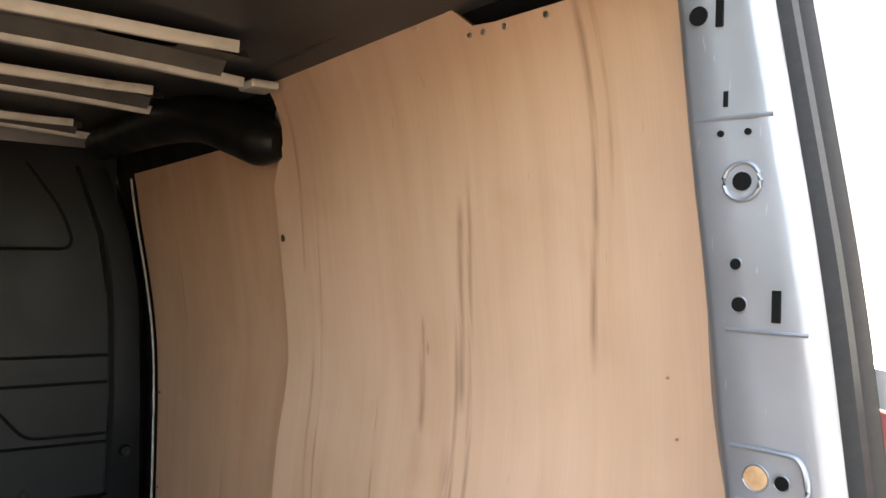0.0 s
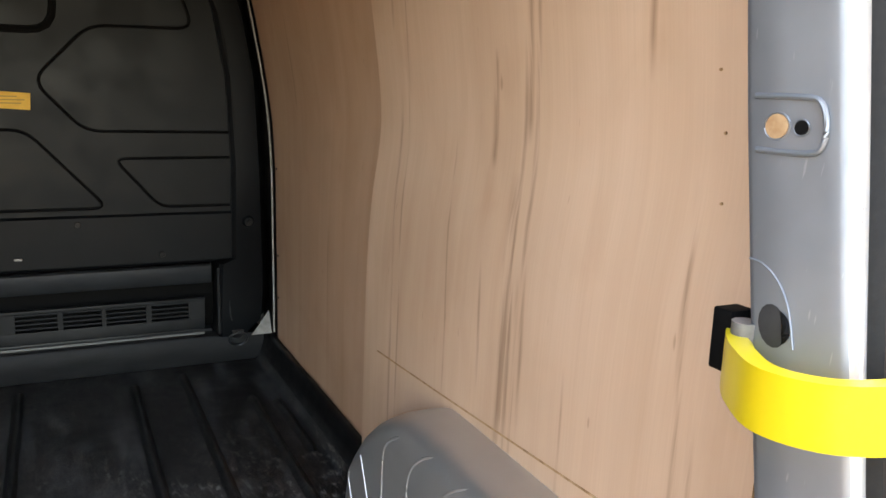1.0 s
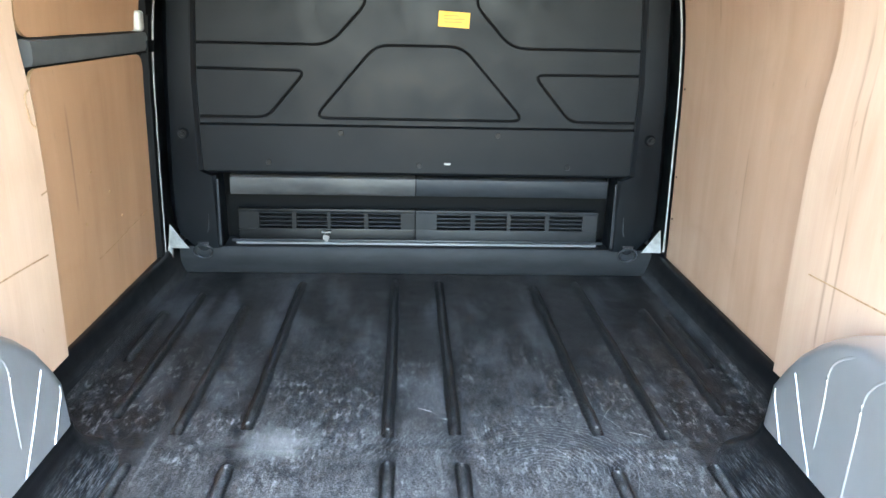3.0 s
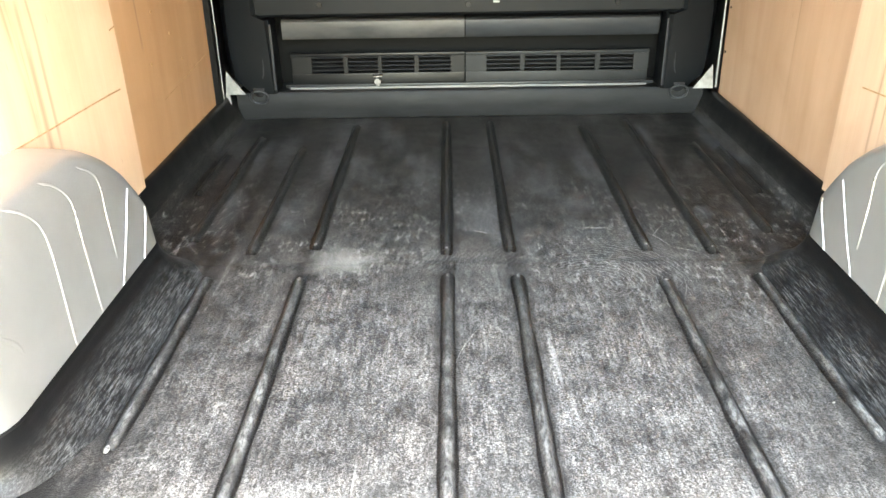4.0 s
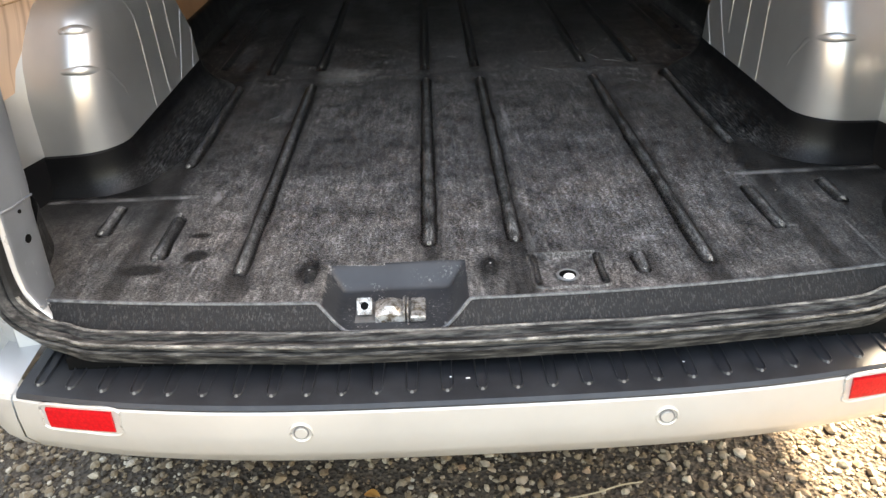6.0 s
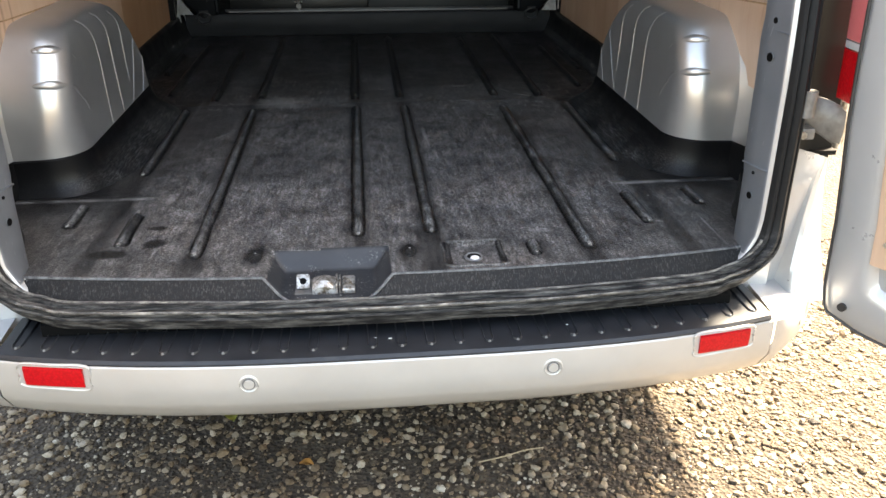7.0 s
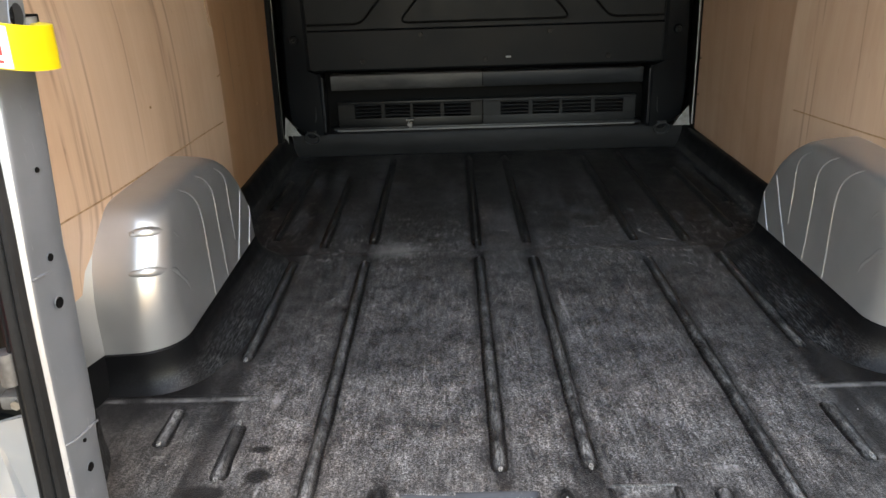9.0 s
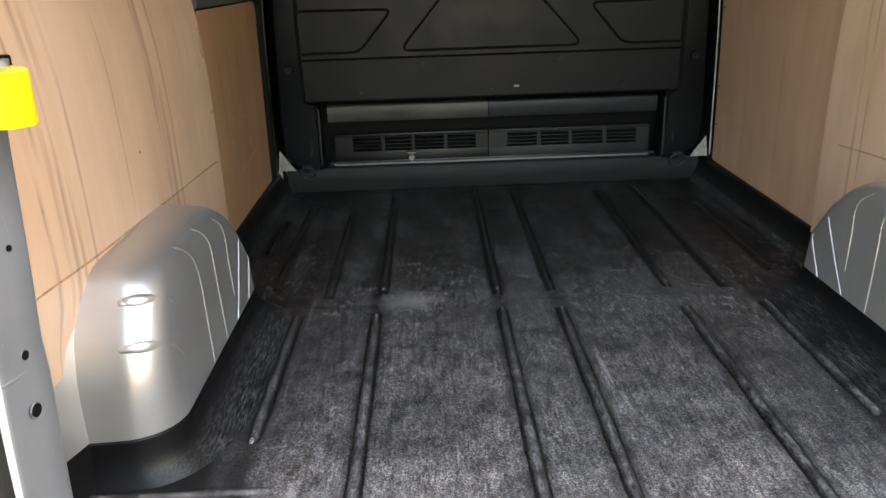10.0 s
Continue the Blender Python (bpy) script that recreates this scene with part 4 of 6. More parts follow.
# ---- outer rear corners of the body ----
for s in (-1, 1):
    rings = []
    for z in np.linspace(0.485, 0.80, 14):
        f = min(1.0, max(0.0, (0.80 - z) / 0.31))
        q = f * f
        xo = 0.888 - 0.052 * f
        rings.append([(s * x, y, z + 0.3 * max(0.0, (z - 0.75) / 0.05) * (0.86 - x) * (x > 0.80)) for x, y in (
            (0.745 + 0.03 * (1 - q), 0.118), (0.790, 0.112), (0.806, 0.109), (0.811, 0.113), (0.814, 0.122), (xo - 0.005, 0.130), (xo, 0.128 - 0.05 * q), (xo + 0.010, 0.130 - 0.065 * q), (0.920, 0.165 - 0.10 * q), (0.950, 0.235 - 0.08 * q), (0.968, 0.34))])
    part("corner_panel", loft(rings), BODYM, body, "silver painted rear corner")
    part("corner_tab", box(s * 0.789, s * 0.812, 0.100, 0.114, 0.742, 0.772, 0.003), BODYM, body, "small folded tab on the corner")
    part("corner_plug", disc(s * 0.806, 0.104, 0.800, 0.005, (0, -1, 0), 0.01, 10), RUBBER, body, "small black plug")
    part("corner_ledge", loft([[(s * x, y, 0.80 + (0.86 - x) * 0.3 + k) for x, y in ((0.79, 0.118), (0.84, 0.136), (0.878, 0.136), (0.90, 0.15))] for k in (0.0, -0.004)]), BODYM, body)
    part("corner_shelf", box(s * 0.79, s * 0.92, 0.14, 0.26, 0.79, 0.80), GROOVE, body)
    part("lamp_recess", loft([[(s * (xr(z) + 0.045), yr(z) - 0.02, z), (s * (xr(z) + 0.075), yr(z) + 0.03, z), (s * (xr(z) + 0.125), yr(z) + 0.05, z), (s * (xr(z) + 0.17), yr(z) + 0.055, z), (s * (xr(z) + 0.21), yr(z) + 0.1, z)] for z in np.linspace(0.8, 1.74, 10)]), GROOVE, body, "black trim beside the lamp")
    part("upper_corner", loft([[(s * (xr(z) + 0.06), yr(z) - 0.015, z), (s * (xr(z) + 0.085), yr(z) - 0.018, z), (s * (xr(z) + 0.11), yr(z) + 0.0, z), (s * (xr(z) + 0.15), yr(z) + 0.03, z), (s * (xr(z) + 0.18), yr(z) + 0.1, z)] for z in np.linspace(1.74, 2.12, 6)]), SILVER, body, "silver painted upper corner")
    # hinge bracket under the lamp: a bent steel arm with a rolled knuckle
    rings = []
    for t in np.linspace(0, 1, 9):
        x = 0.797 + 0.094 * t
        y = 0.105 + 0.018 * math.sin(t * math.pi * 1.3)
        zt, zb = 0.915 - 0.012 * t + 0.010 * math.sin(t * math.pi), 0.868 - 0.045 * t ** 1.5
        rings.append([(s * x, y + 0.03, zt), (s * x, y + 0.006, zt), (s * x, y, zt - 0.007), (s * x, y - 0.004, (zt + zb) / 2), (s * x, y, zb + 0.007), (s * x, y + 0.006, zb), (s * x, y + 0.03, zb)])
    part("hinge_bracket", loft(rings, False, False), HINGE, body, "dull grey steel hinge bracket")
    part("hinge_knuckle", tube([(s * 0.809, 0.094, 0.888), (s * 0.809, 0.094, 0.94)], 0.015, 12), HINGE, body)
    part("hinge_pin", tube([(s * 0.893, 0.100, 0.82), (s * 0.893, 0.100, 0.915)], 0.009, 10), ZINC, body)
    part("hinge_arm", box(s * 0.798, s * 0.84, 0.097, 0.13, 0.838, 0.862, 0.006), HINGE, body)
    part("hinge_bolt", disc(s * 0.812, 0.094, 0.85, 0.008, (0, -1, 0), 0.008, 6), ZINC, body)


def tail_lamp(s):
    lamp = tagged(new("tail_lamp"), "tall red and clear tail lamp on the rear corner", "tail lamp", "tail lamps")

    def piece(z0, z1, material, nm, label):
        rings = []
        for z in np.linspace(z0, z1, 8):
            w = xr(z) - 0.748
            rings.append([(s * (x + w), y + yr(z) - 0.128, z) for x, y in ((0.862, 0.03), (0.885, 0.005), (0.92, 0.015), (0.95, 0.06), (0.962, 0.15), (0.89, 0.16), (0.866, 0.12))])
        part(nm, loft(rings, True, True), material, lamp, label)
    piece(0.925, 1.018, REDL, "brake_lens", "red lens")
    piece(1.021, 1.034, CLEARL, "clear_lens", "clear white lens")
    piece(1.037, 1.62, PINKL, "side_lens", "paler red lens")
    piece(1.623, 1.66, CLEARL, "clear_lens", "clear white lens")
    return lamp


tail_lamp(1)
tail_lamp(-1)


# ---- rear doors, both swung open ----
def rear_door(s, turn):
    door = tagged(new("rear_door"), "open silver rear door lined with plywood", "van door", "rear doors")
    # built closed from hinge (0,0) along +u, inside face at v=0; then turned
    def P(u, v, z):
        d, nrm = Vector((math.cos(turn), -math.sin(turn))), Vector((-math.sin(turn), -math.cos(turn)))
        return Vector((s * (spline(z, [(0.5, 0.866), (0.7, 0.863), (0.8, 0.848), (0.9, 0.834), (1.1, 0.824), (1.5, 0.815), (2.1, 0.81)]) + d.x * u + nrm.x * v), 0.003 + d.y * u + nrm.y * v, z))
    W = 0.80
    outline = smooth_path([(0.0, 0.55), (0.0, 0.9), (0.0, 1.4), (0.0, 1.9), (0.04, 2.02), (0.2, 2.06), (0.6, 2.06), (0.76, 2.02), (W, 1.9), (W, 1.4), (W, 0.9), (W, 0.58), (W - 0.05, 0.50), (0.6, 0.475), (0.2, 0.475), (0.05, 0.49)], 4, True)
    cx, cz = W / 2, 1.25

    def ring(k, v):
        return [P(cx + (p.x - cx) * (1 - k / 0.40), v, cz + (p.y - cz) * (1 - k / 0.78)) for p in outline]
    rings = [ring(0.40, -0.055), ring(0.0, -0.055), ring(-0.004, -0.04), ring(0.0, -0.012), ring(0.012, -0.004), ring(0.05, 0.0), ring(0.07, 0.004), ring(0.085, 0.0), ring(0.095, -0.012), ring(0.40, -0.012)]
    part("door_shell", loft(rings, True), BODYM, door)
    part("door_seal", tube([P(cx + (p.x - cx) * 0.985, 0.001, cz + (p.y - cz) * 0.99) for p in outline], 0.0032, 6, True), RUBBER, door, "black rubber edge seal")
    bb = loft([[P(u, v, z) for z in np.linspace(0.64, 1.40, 10)] for u, v in ((0.082, -0.010), (0.082, 0.004), (0.087, 0.006), (0.70, 0.006), (0.70, -0.010))])
    part("door_lining", bb, PLY, door, "plywood lining panel")
    for z in (0.69, 1.0, 1.34):
        part("screw", disc(*P(0.105, 0.0075, z), 0.005, (-s * math.sin(turn), -math.cos(turn), 0), 0.003, 10), ZINC, door)
    part("drain_plug", disc(*P(0.05, 0.004, 0.53), 0.009, (-s * math.sin(turn), -math.cos(turn), 0), 0.006, 10), RUBBER, door, "black rubber drain plug")
    return door


rear_door(1, radians(58))
rear_door(-1, radians(58))


# ---- yellow door check straps ----
def check_strap(s):
    st = tagged(new("door_check_strap"), "yellow plastic door check strap with a red label", "door strap", "door check straps")
    z0 = 1.358
    pts = [(s * 0.777, 0.290, z0), (s * 0.757, 0.272, z0), (s * 0.730, 0.238, z0 + 0.001), (s * 0.702, 0.185, z0 + 0.003), (s * 0.710, 0.128, z0 + 0.009), (s * 0.748, 0.08, z0 + 0.024), (s * 0.81, 0.035, z0 + 0.042)]
    if s > 0:
        pts = [(x, y, z + (0.29 - y) * 0.035) for x, y, z in pts]
    path = smooth_path(pts, 6)
    rings = []
    for i, p in enumerate(path):
        a, c = path[max(0, i - 1)], path[min(len(path) - 1, i + 1)]
        d = (c - a).normalized()
        n = Vector((d.y, -d.x, 0)).normalized() * s * -1
        e = min(1.0, 0.4 + 0.6 * min(i, len(path) - 1 - i) / 2)
        h, w = (0.0255 if s > 0 else 0.0295) * (0.82 + 0.18 * e), 0.011
        prof = [(w, -h + 0.004), (w + 0.003, -h + 0.010), (w + 0.003, h - 0.010), (w, h - 0.004), (w - 0.004, h), (-w, h), (-w, -h), (w - 0.004, -h)]
        rings.append([p + n * q[0] + Vector((0, 0, q[1])) for q in prof])
    part("strap", loft(rings, True, True), YELLOW, st)
    part("pivot_plate", box(s * 0.77, s * 0.80, 0.295, 0.318, z0 - 0.02, z0 + 0.04, 0.003), GROOVE, st, "black steel pivot plate")
    part("pivot_pin", tube([(s * 0.765, 0.272, z0 + 0.02), (s * 0.765, 0.272, z0 + 0.038)], 0.013, 10), HINGE, st, "worn steel pivot pin")
    part("end_clip", box(s * 0.805, s * 0.85, 0.012, 0.042, z0 + 0.01, z0 + 0.075, 0.004), GROOVE, st, "black end clip")
    # warning label wrapped on the outer end

    def wrap(i0, i1, za, zb, off):
        out = []
        for i in range(i0, i1 + 1):
            p, d = path[i], (path[min(i + 1, len(path) - 1)] - path[i - 1]).normalized()
            n = Vector((d.y, -d.x, 0)).normalized() * s * -1
            out.append([p + n * off + Vector((0, 0, za)), p + n * off + Vector((0, 0, zb))])
        return loft(out)
    k0 = 28 if s > 0 else 26
    lab = part("warning_label", wrap(k0, k0 + 7, -0.028, 0.026, -0.0118), WHITEP, st, "white label")
    part("label_field", wrap(k0 + 1, k0 + 4, -0.012, 0.022, -0.0122), REDP, lab, "red printed field")
    part("label_mark", wrap(k0 + 2, k0 + 3, 0.000, 0.012, -0.0126), WHITEP, lab, "white printed mark")
    part("label_line", wrap(k0 + 1, k0 + 6, -0.022, -0.018, -0.0122), REDP, lab, "red printed line")
    return st


check_strap(1)
check_strap(-1)

# ---- moulded floor liner ----
ARCH = [(0.60, 0.724, 0.553, 1.318), (0.70, 0.736, 0.546, 1.326), (0.78, 0.740, 0.545, 1.318), (0.82, 0.742, 0.548, 1.290), (0.88, 0.745, 0.563, 1.240), (0.925, 0.748, 0.588, 1.186), (0.945, 0.751, 0.602, 1.156),
        (0.965, 0.757, 0.618, 1.122), (0.978, 0.768, 0.632, 1.090), (0.986, 0.786, 0.644, 1.068), (0.991, 0.815, 0.656, 1.052), (0.994, 0.870, 0.668, 1.040)]


def arch_r(z):
    """Radius of the rear inner corner, wider towards the foot."""
    return 0.072 + 0.034 * min(1.0, max(0.0, (0.84 - z) / 0.16)) ** 1.4



def arch_at(z):
    zs = [a[0] for a in ARCH]
    return [float(np.interp(z, zs, [a[k] for a in ARCH])) for k in (1, 2, 3)]


def arch_outline(z, n=9, out=0.0, xw=0.935):
    """Half outline of the wheel box at a height: from the wall, round its two inner corners, back to the wall."""
    xi, y0, y1 = arch_at(z)
    xi, y0, y1 = xi - out, y0 - out, y1 + out
    r0, r1 = min(arch_r(z), (xw - xi) * 0.95), min(0.07, (xw - xi) * 0.8)
    pts = [(xw, y0 - 0.16), (0.888, y0 - 0.004)]                    # the outer edge runs back along the skin
    for k in range(n):
        a = math.pi / 2 * k / (n - 1)
        pts.append((xi + r0 - r0 * math.sin(a), y0 + r0 - r0 * math.cos(a)))
    for k in range(1, 8):
        pts.append((xi, y0 + r0 + (y1 - r1 - y0 - r0) * k / 8))
    for k in range(n):
        a = math.pi / 2 * k / (n - 1)
        pts.append((xi + r1 - r1 * math.cos(a), y1 - r1 + r1 * math.sin(a)))
    pts.append((xw, y1))
    return pts


def rbox(px, py, x0, x1, y0, y1, r):
    """Signed distance to a rounded rectangle."""
    qx = abs(px - (x0 + x1) / 2) - (x1 - x0) / 2 + r
    qy = abs(py - (y0 + y1) / 2) - (y1 - y0) / 2 + r
    return math.hypot(max(qx, 0), max(qy, 0)) + min(max(qx, qy), 0) - r


def recess_depth(x, y):
    """How far inside the striker recess a point lies, as the depth that its sloping walls reach there."""
    d = max(0.0, edge_y(x) - y)
    return min((x + 0.262 - 0.25 * d) * 1.15, (-0.014 - 0.25 * d - x) * 1.15, (0.185 - y) * 1.05)


def liner_z(x, y):
    z = FLOOR
    ax = abs(x)
    d = rbox(ax, y, 0.740, 1.4, 0.580, 1.280, 0.07)                 # up against the wheel boxes
    if d < 0.028:
        z = max(z, FLOOR + 0.085 * min(1.0, ((0.028 - d) / 0.028) ** 1.6))
    w = 0.868 - ax
    if w < 0.03 and y > 0.55:
        z = max(z, FLOOR + 0.105 * min(1.0, (y - 0.55) / 0.05) * min(1.0, ((0.03 - w) / 0.03) ** 1.3))
    # step across the load floor between the two halves
    z += 0.0025 * math.exp(-((y - 1.325) / 0.02) ** 2)
    if ax > 0.56:
        z += 0.003 * math.exp(-((y - 0.515) / 0.008) ** 2)
    e = edge_y(x)
    if y < e:
        z = min(z, FLOOR - (e - y) * 0.95)
    # striker recess
    k = recess_depth(x, y)
    if k > 0:
        z = min(z, FLOOR - min(k, 0.035))
    # drain pad, dimples
    dd = rbox(x, y, 0.104, 0.226, 0.082, 0.192, 0.008)
    if dd < 0:
        z -= 0.005 * min(1, -dd / 0.006)
    z += 0.0014 * noise.noise((x * 7, y * 7, 0.3)) + 0.0006 * noise.noise((x * 25, y * 25, 3.3))
    return z


floor = tagged(new("floor"), "worn black moulded plastic load floor liner with long ridges", "floor liner", kind="structure")
NX, NY = 236, 300
verts, faces = [], []
for j in range(NY + 1):
    v = j / NY
    for i in range(NX + 1):
        x = -0.888 + 1.776 * i / NX
        y0 = edge_y(x) - 0.046 - 0.03 * max(0.0, (abs(x) - 0.45) / 0.43)
        yy = (y0 + (2.565 - y0) * (v ** 1.25))
        lim = interp(yy, [(0.085, 0.742), (0.13, 0.80), (0.26, 0.82), (0.34, 0.888), (0.42, 0.918), (0.56, 0.918), (0.62, 0.888)])
        xx = x * lim / 0.888
        verts.append((xx, yy, liner_z(xx, yy)))
mids = []
for j in range(NY):
    for i in range(NX):
        a = j * (NX + 1) + i
        faces.append((a, a + 1, a + NX + 2, a + NX + 1))
        zc = (verts[a][2] + verts[a + NX + 2][2]) / 2
        yc, xc = verts[a][1], verts[a][0]
        mids.append(1 if zc > FLOOR + 0.03 else (3 if min(recess_depth(xc, yc), 0.035) > max(0.003, (edge_y(xc) - yc) * 0.95) else (2 if yc < edge_y(xc) + 0.002 else 0)))
me = bpy.data.meshes.new("liner_sheet")
me.from_pydata(verts, [], faces)
for m in (LINER, SKIRT, LIP, RECESS):
    me.materials.append(m)
me.polygons.foreach_set("material_index", mids)
me.polygons.foreach_set("use_smooth", [True] * len(faces))
part("liner_sheet", me, None, floor)


def ry(y):
    return y - 0.021 * max(0.0, 1.27 - y)


def ridge(x, y0, y1, w=0.0180, h=0.0105):
    """A pressed ridge with rounded flanks."""
    n = 22
    bm = bmesh.new()
    rings = []
    for k in range(n + 1):
        y = y0 + (y1 - y0) * k / n
        if k in (1, n - 1):
            y = (y0 + 0.012) if k == 1 else (y1 - 0.012)
        e = 0.0 if k in (0, n) else 1.0
        ww, hh = w * (0.7 + 0.3 * e), h * (0.25 + 0.75 * e) * (1 + 0.12 * math.sin(y * 37 + x * 11))
        rings.append([(x - ww, y, FLOOR - 0.0005), (x - ww * 0.72, y, FLOOR + 0.0012), (x - ww * 0.46, y, FLOOR + hh * 0.48), (x - ww * 0.28, y, FLOOR + hh * 0.86), (x, y, FLOOR + hh), (x + ww * 0.28, y, FLOOR + hh * 0.86), (x + ww * 0.46, y, FLOOR + hh * 0.48), (x + ww * 0.72, y, FLOOR + 0.0012), (x + ww, y, FLOOR - 0.0005)])
    loft(rings, bm=bm)
    return bm


for x, y0, y1 in ((-0.63, 0.68, 1.27), (-0.415, 0.185, 1.265), (-0.077, 0.262, 1.275), (0.083, 0.265, 1.27), (0.412, 0.16, 1.24), (0.63, 0.684, 1.262),
                  (-0.72, 0.36, 0.485), (-0.581, 0.255, 0.424), (0.582, 0.27, 0.46), (0.743, 0.368, 0.476), (0.293, 0.135, 0.20),
                  (-0.723, 1.465, 2.32), (-0.56, 1.388, 2.2), (-0.405, 1.412, 2.45), (-0.08, 1.376, 2.47), (0.075, 1.388, 2.47), (0.408, 1.385, 2.42), (0.566, 1.366, 2.47), (0.74, 1.48, 2.2), (-0.80, 1.78, 2.15), (0.81, 1.75, 2.15)):
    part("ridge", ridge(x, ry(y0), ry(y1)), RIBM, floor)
part("drain_plug", tube([(0.161 + 0.017 * math.cos(a), 0.123 + 0.017 * math.sin(a), FLOOR - 0.003) for a in np.linspace(0, 2 * math.pi, 21)[:-1]], 0.003, 6, True), STUD, floor, "dirty grey drain ring")
part("drain_frame", tube(smooth_path([(0.104, 0.082, FLOOR), (0.165, 0.080, FLOOR), (0.226, 0.082, FLOOR), (0.228, 0.137, FLOOR), (0.226, 0.192, FLOOR), (0.165, 0.194, FLOOR), (0.104, 0.192, FLOOR), (0.102, 0.137, FLOOR)], 5, True), 0.0035, 6, True), LINER, floor, "raised edge round the drain")
part("drain_hole", disc(0.161, 0.123, FLOOR - 0.0035, 0.016, (0, 0, 1), 0.003, 16), GROOVE, floor)
part("drain_bung", disc(0.162, 0.114, FLOOR - 0.001, 0.0105, (0, 0, 1), 0.004, 16, 0.2), WHITEP, floor, "dirty white bung")
for x, y in ((-0.290, 0.163), (0.030, 0.160)):
    rings = [[(x + 0.0125 * r * math.cos(a), y + 0.031 * r * math.sin(a), FLOOR + h) for a in np.linspace(0, 2 * math.pi, 17)[:-1]] for r, h in ((1.2, -0.002), (1.0, 0.001), (0.8, 0.0035), (0.5, 0.0056), (0.2, 0.0062))]
    part("dimple", loft(rings, True, True), BOSS, floor, "smooth black moulded boss")
    part("scuff", disc(x, y, FLOOR + 0.0063, 0.003, (0, 0, 1), 0.0012, 10, 0.3), SCUFF, floor, "pale tip on the boss")
for x, y, l in ((-0.63, 0.675, 0.016), (-0.581, 0.42, 0.02), (-0.581, 0.25, 0.012), (-0.72, 0.36, 0.014), (-0.415, 0.19, 0.01), (0.412, 0.165, 0.018), (0.582, 0.275, 0.02), (0.743, 0.37, 0.012), (0.293, 0.15, 0.022), (-0.077, 0.26, 0.01), (0.083, 0.262, 0.014),
                (-0.077, 1.255, 0.016), (0.083, 1.25, 0.012), (-0.415, 1.245, 0.014), (0.412, 1.22, 0.012), (0.63, 1.24, 0.016), (-0.08, 1.40, 0.01), (-0.405, 1.43, 0.012), (0.408, 1.41, 0.014), (0.566, 1.39, 0.01)):
    yy = ry(y)
    rings = [[(x + 0.0045 * r * math.cos(a), yy + l * 0.6 * r * math.sin(a), FLOOR + 0.0092 + h) for a in np.linspace(0, 2 * math.pi, 13)[:-1]] for r, h in ((1.0, -0.002), (0.85, 0.0014), (0.4, 0.0022))]
    part("scuff", loft(rings, True, True), SCUFF, floor, "pale rubbed ridge end")
for s in (-1, 1):
    # liner turned up beside the pillar
    edge = smooth_path([(s * 0.776, 0.205, 0), (s * 0.782, 0.25, 0), (s * 0.80, 0.31, 0), (s * 0.83, 0.36, 0), (s * 0.872, 0.40, 0)], 5)
    part("liner_upstand", loft([[(p.x, p.y, FLOOR - 0.002), (p.x + s * 0.006, p.y + 0.002, FLOOR + 0.02), (p.x + s * 0.008, p.y + 0.003, FLOOR + 0.03 + 0.045 * min(1, i / 8)), (p.x + s * 0.011, p.y + 0.005, FLOOR + 0.034 + 0.045 * min(1, i / 8)), (p.x + s * 0.014, p.y + 0.008, FLOOR + 0.03 + 0.045 * min(1, i / 8)), (p.x + s * 0.016, p.y + 0.01, FLOOR)] for i, p in enumerate(edge)]), BOSS, floor, "black upturned liner edge")

# rubbed edge of the liner, dipping round the recess
rim_pts = [(x, edge_y(x) + 0.001, FLOOR - 0.001) for x in np.linspace(-0.735, -0.272, 12)]
rim_pts += [(-0.262, edge_y(0.26) - 0.002, FLOOR - 0.004), (-0.238, edge_y(0.24) - 0.022, FLOOR - 0.022), (-0.219, edge_y(0.22) - 0.034, FLOOR - 0.0335), (-0.205, edge_y(0.2) - 0.0365, FLOOR - 0.0345)]
rim_pts += [(x, edge_y(x) - 0.0365, FLOOR - 0.0345) for x in (-0.17, -0.14, -0.11)]
rim_pts += [(-0.071, edge_y(0.07) - 0.0365, FLOOR - 0.0345), (-0.057, edge_y(0.06) - 0.034, FLOOR - 0.0335), (-0.038, edge_y(0.04) - 0.022, FLOOR - 0.022), (-0.014, edge_y(0) - 0.002, FLOOR - 0.004)]
rim_pts += [(x, edge_y(x) + 0.001, FLOOR - 0.001) for x in np.linspace(-0.004, 0.735, 18)]
part("lip_edge", tube(smooth_path(rim_pts, 3), 0.0034, 8), LIPEDGE, floor, "rubbed grey edge of the liner")
for x0, x1 in ((0.106, 0.108), (0.220, 0.222)):
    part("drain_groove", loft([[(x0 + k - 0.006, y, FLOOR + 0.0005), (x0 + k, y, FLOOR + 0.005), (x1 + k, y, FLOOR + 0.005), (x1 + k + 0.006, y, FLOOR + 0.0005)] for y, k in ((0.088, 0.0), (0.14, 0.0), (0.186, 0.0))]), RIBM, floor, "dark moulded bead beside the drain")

# door striker in the recess
striker = tagged(new("door_striker"), "worn zinc plated door striker plate in the sill recess", "door striker")
part("base_plate", box(-0.205, -0.086, 0.050, 0.112, 0.5640, 0.5675, 0.0015), HINGE, striker, "dull steel base plate")
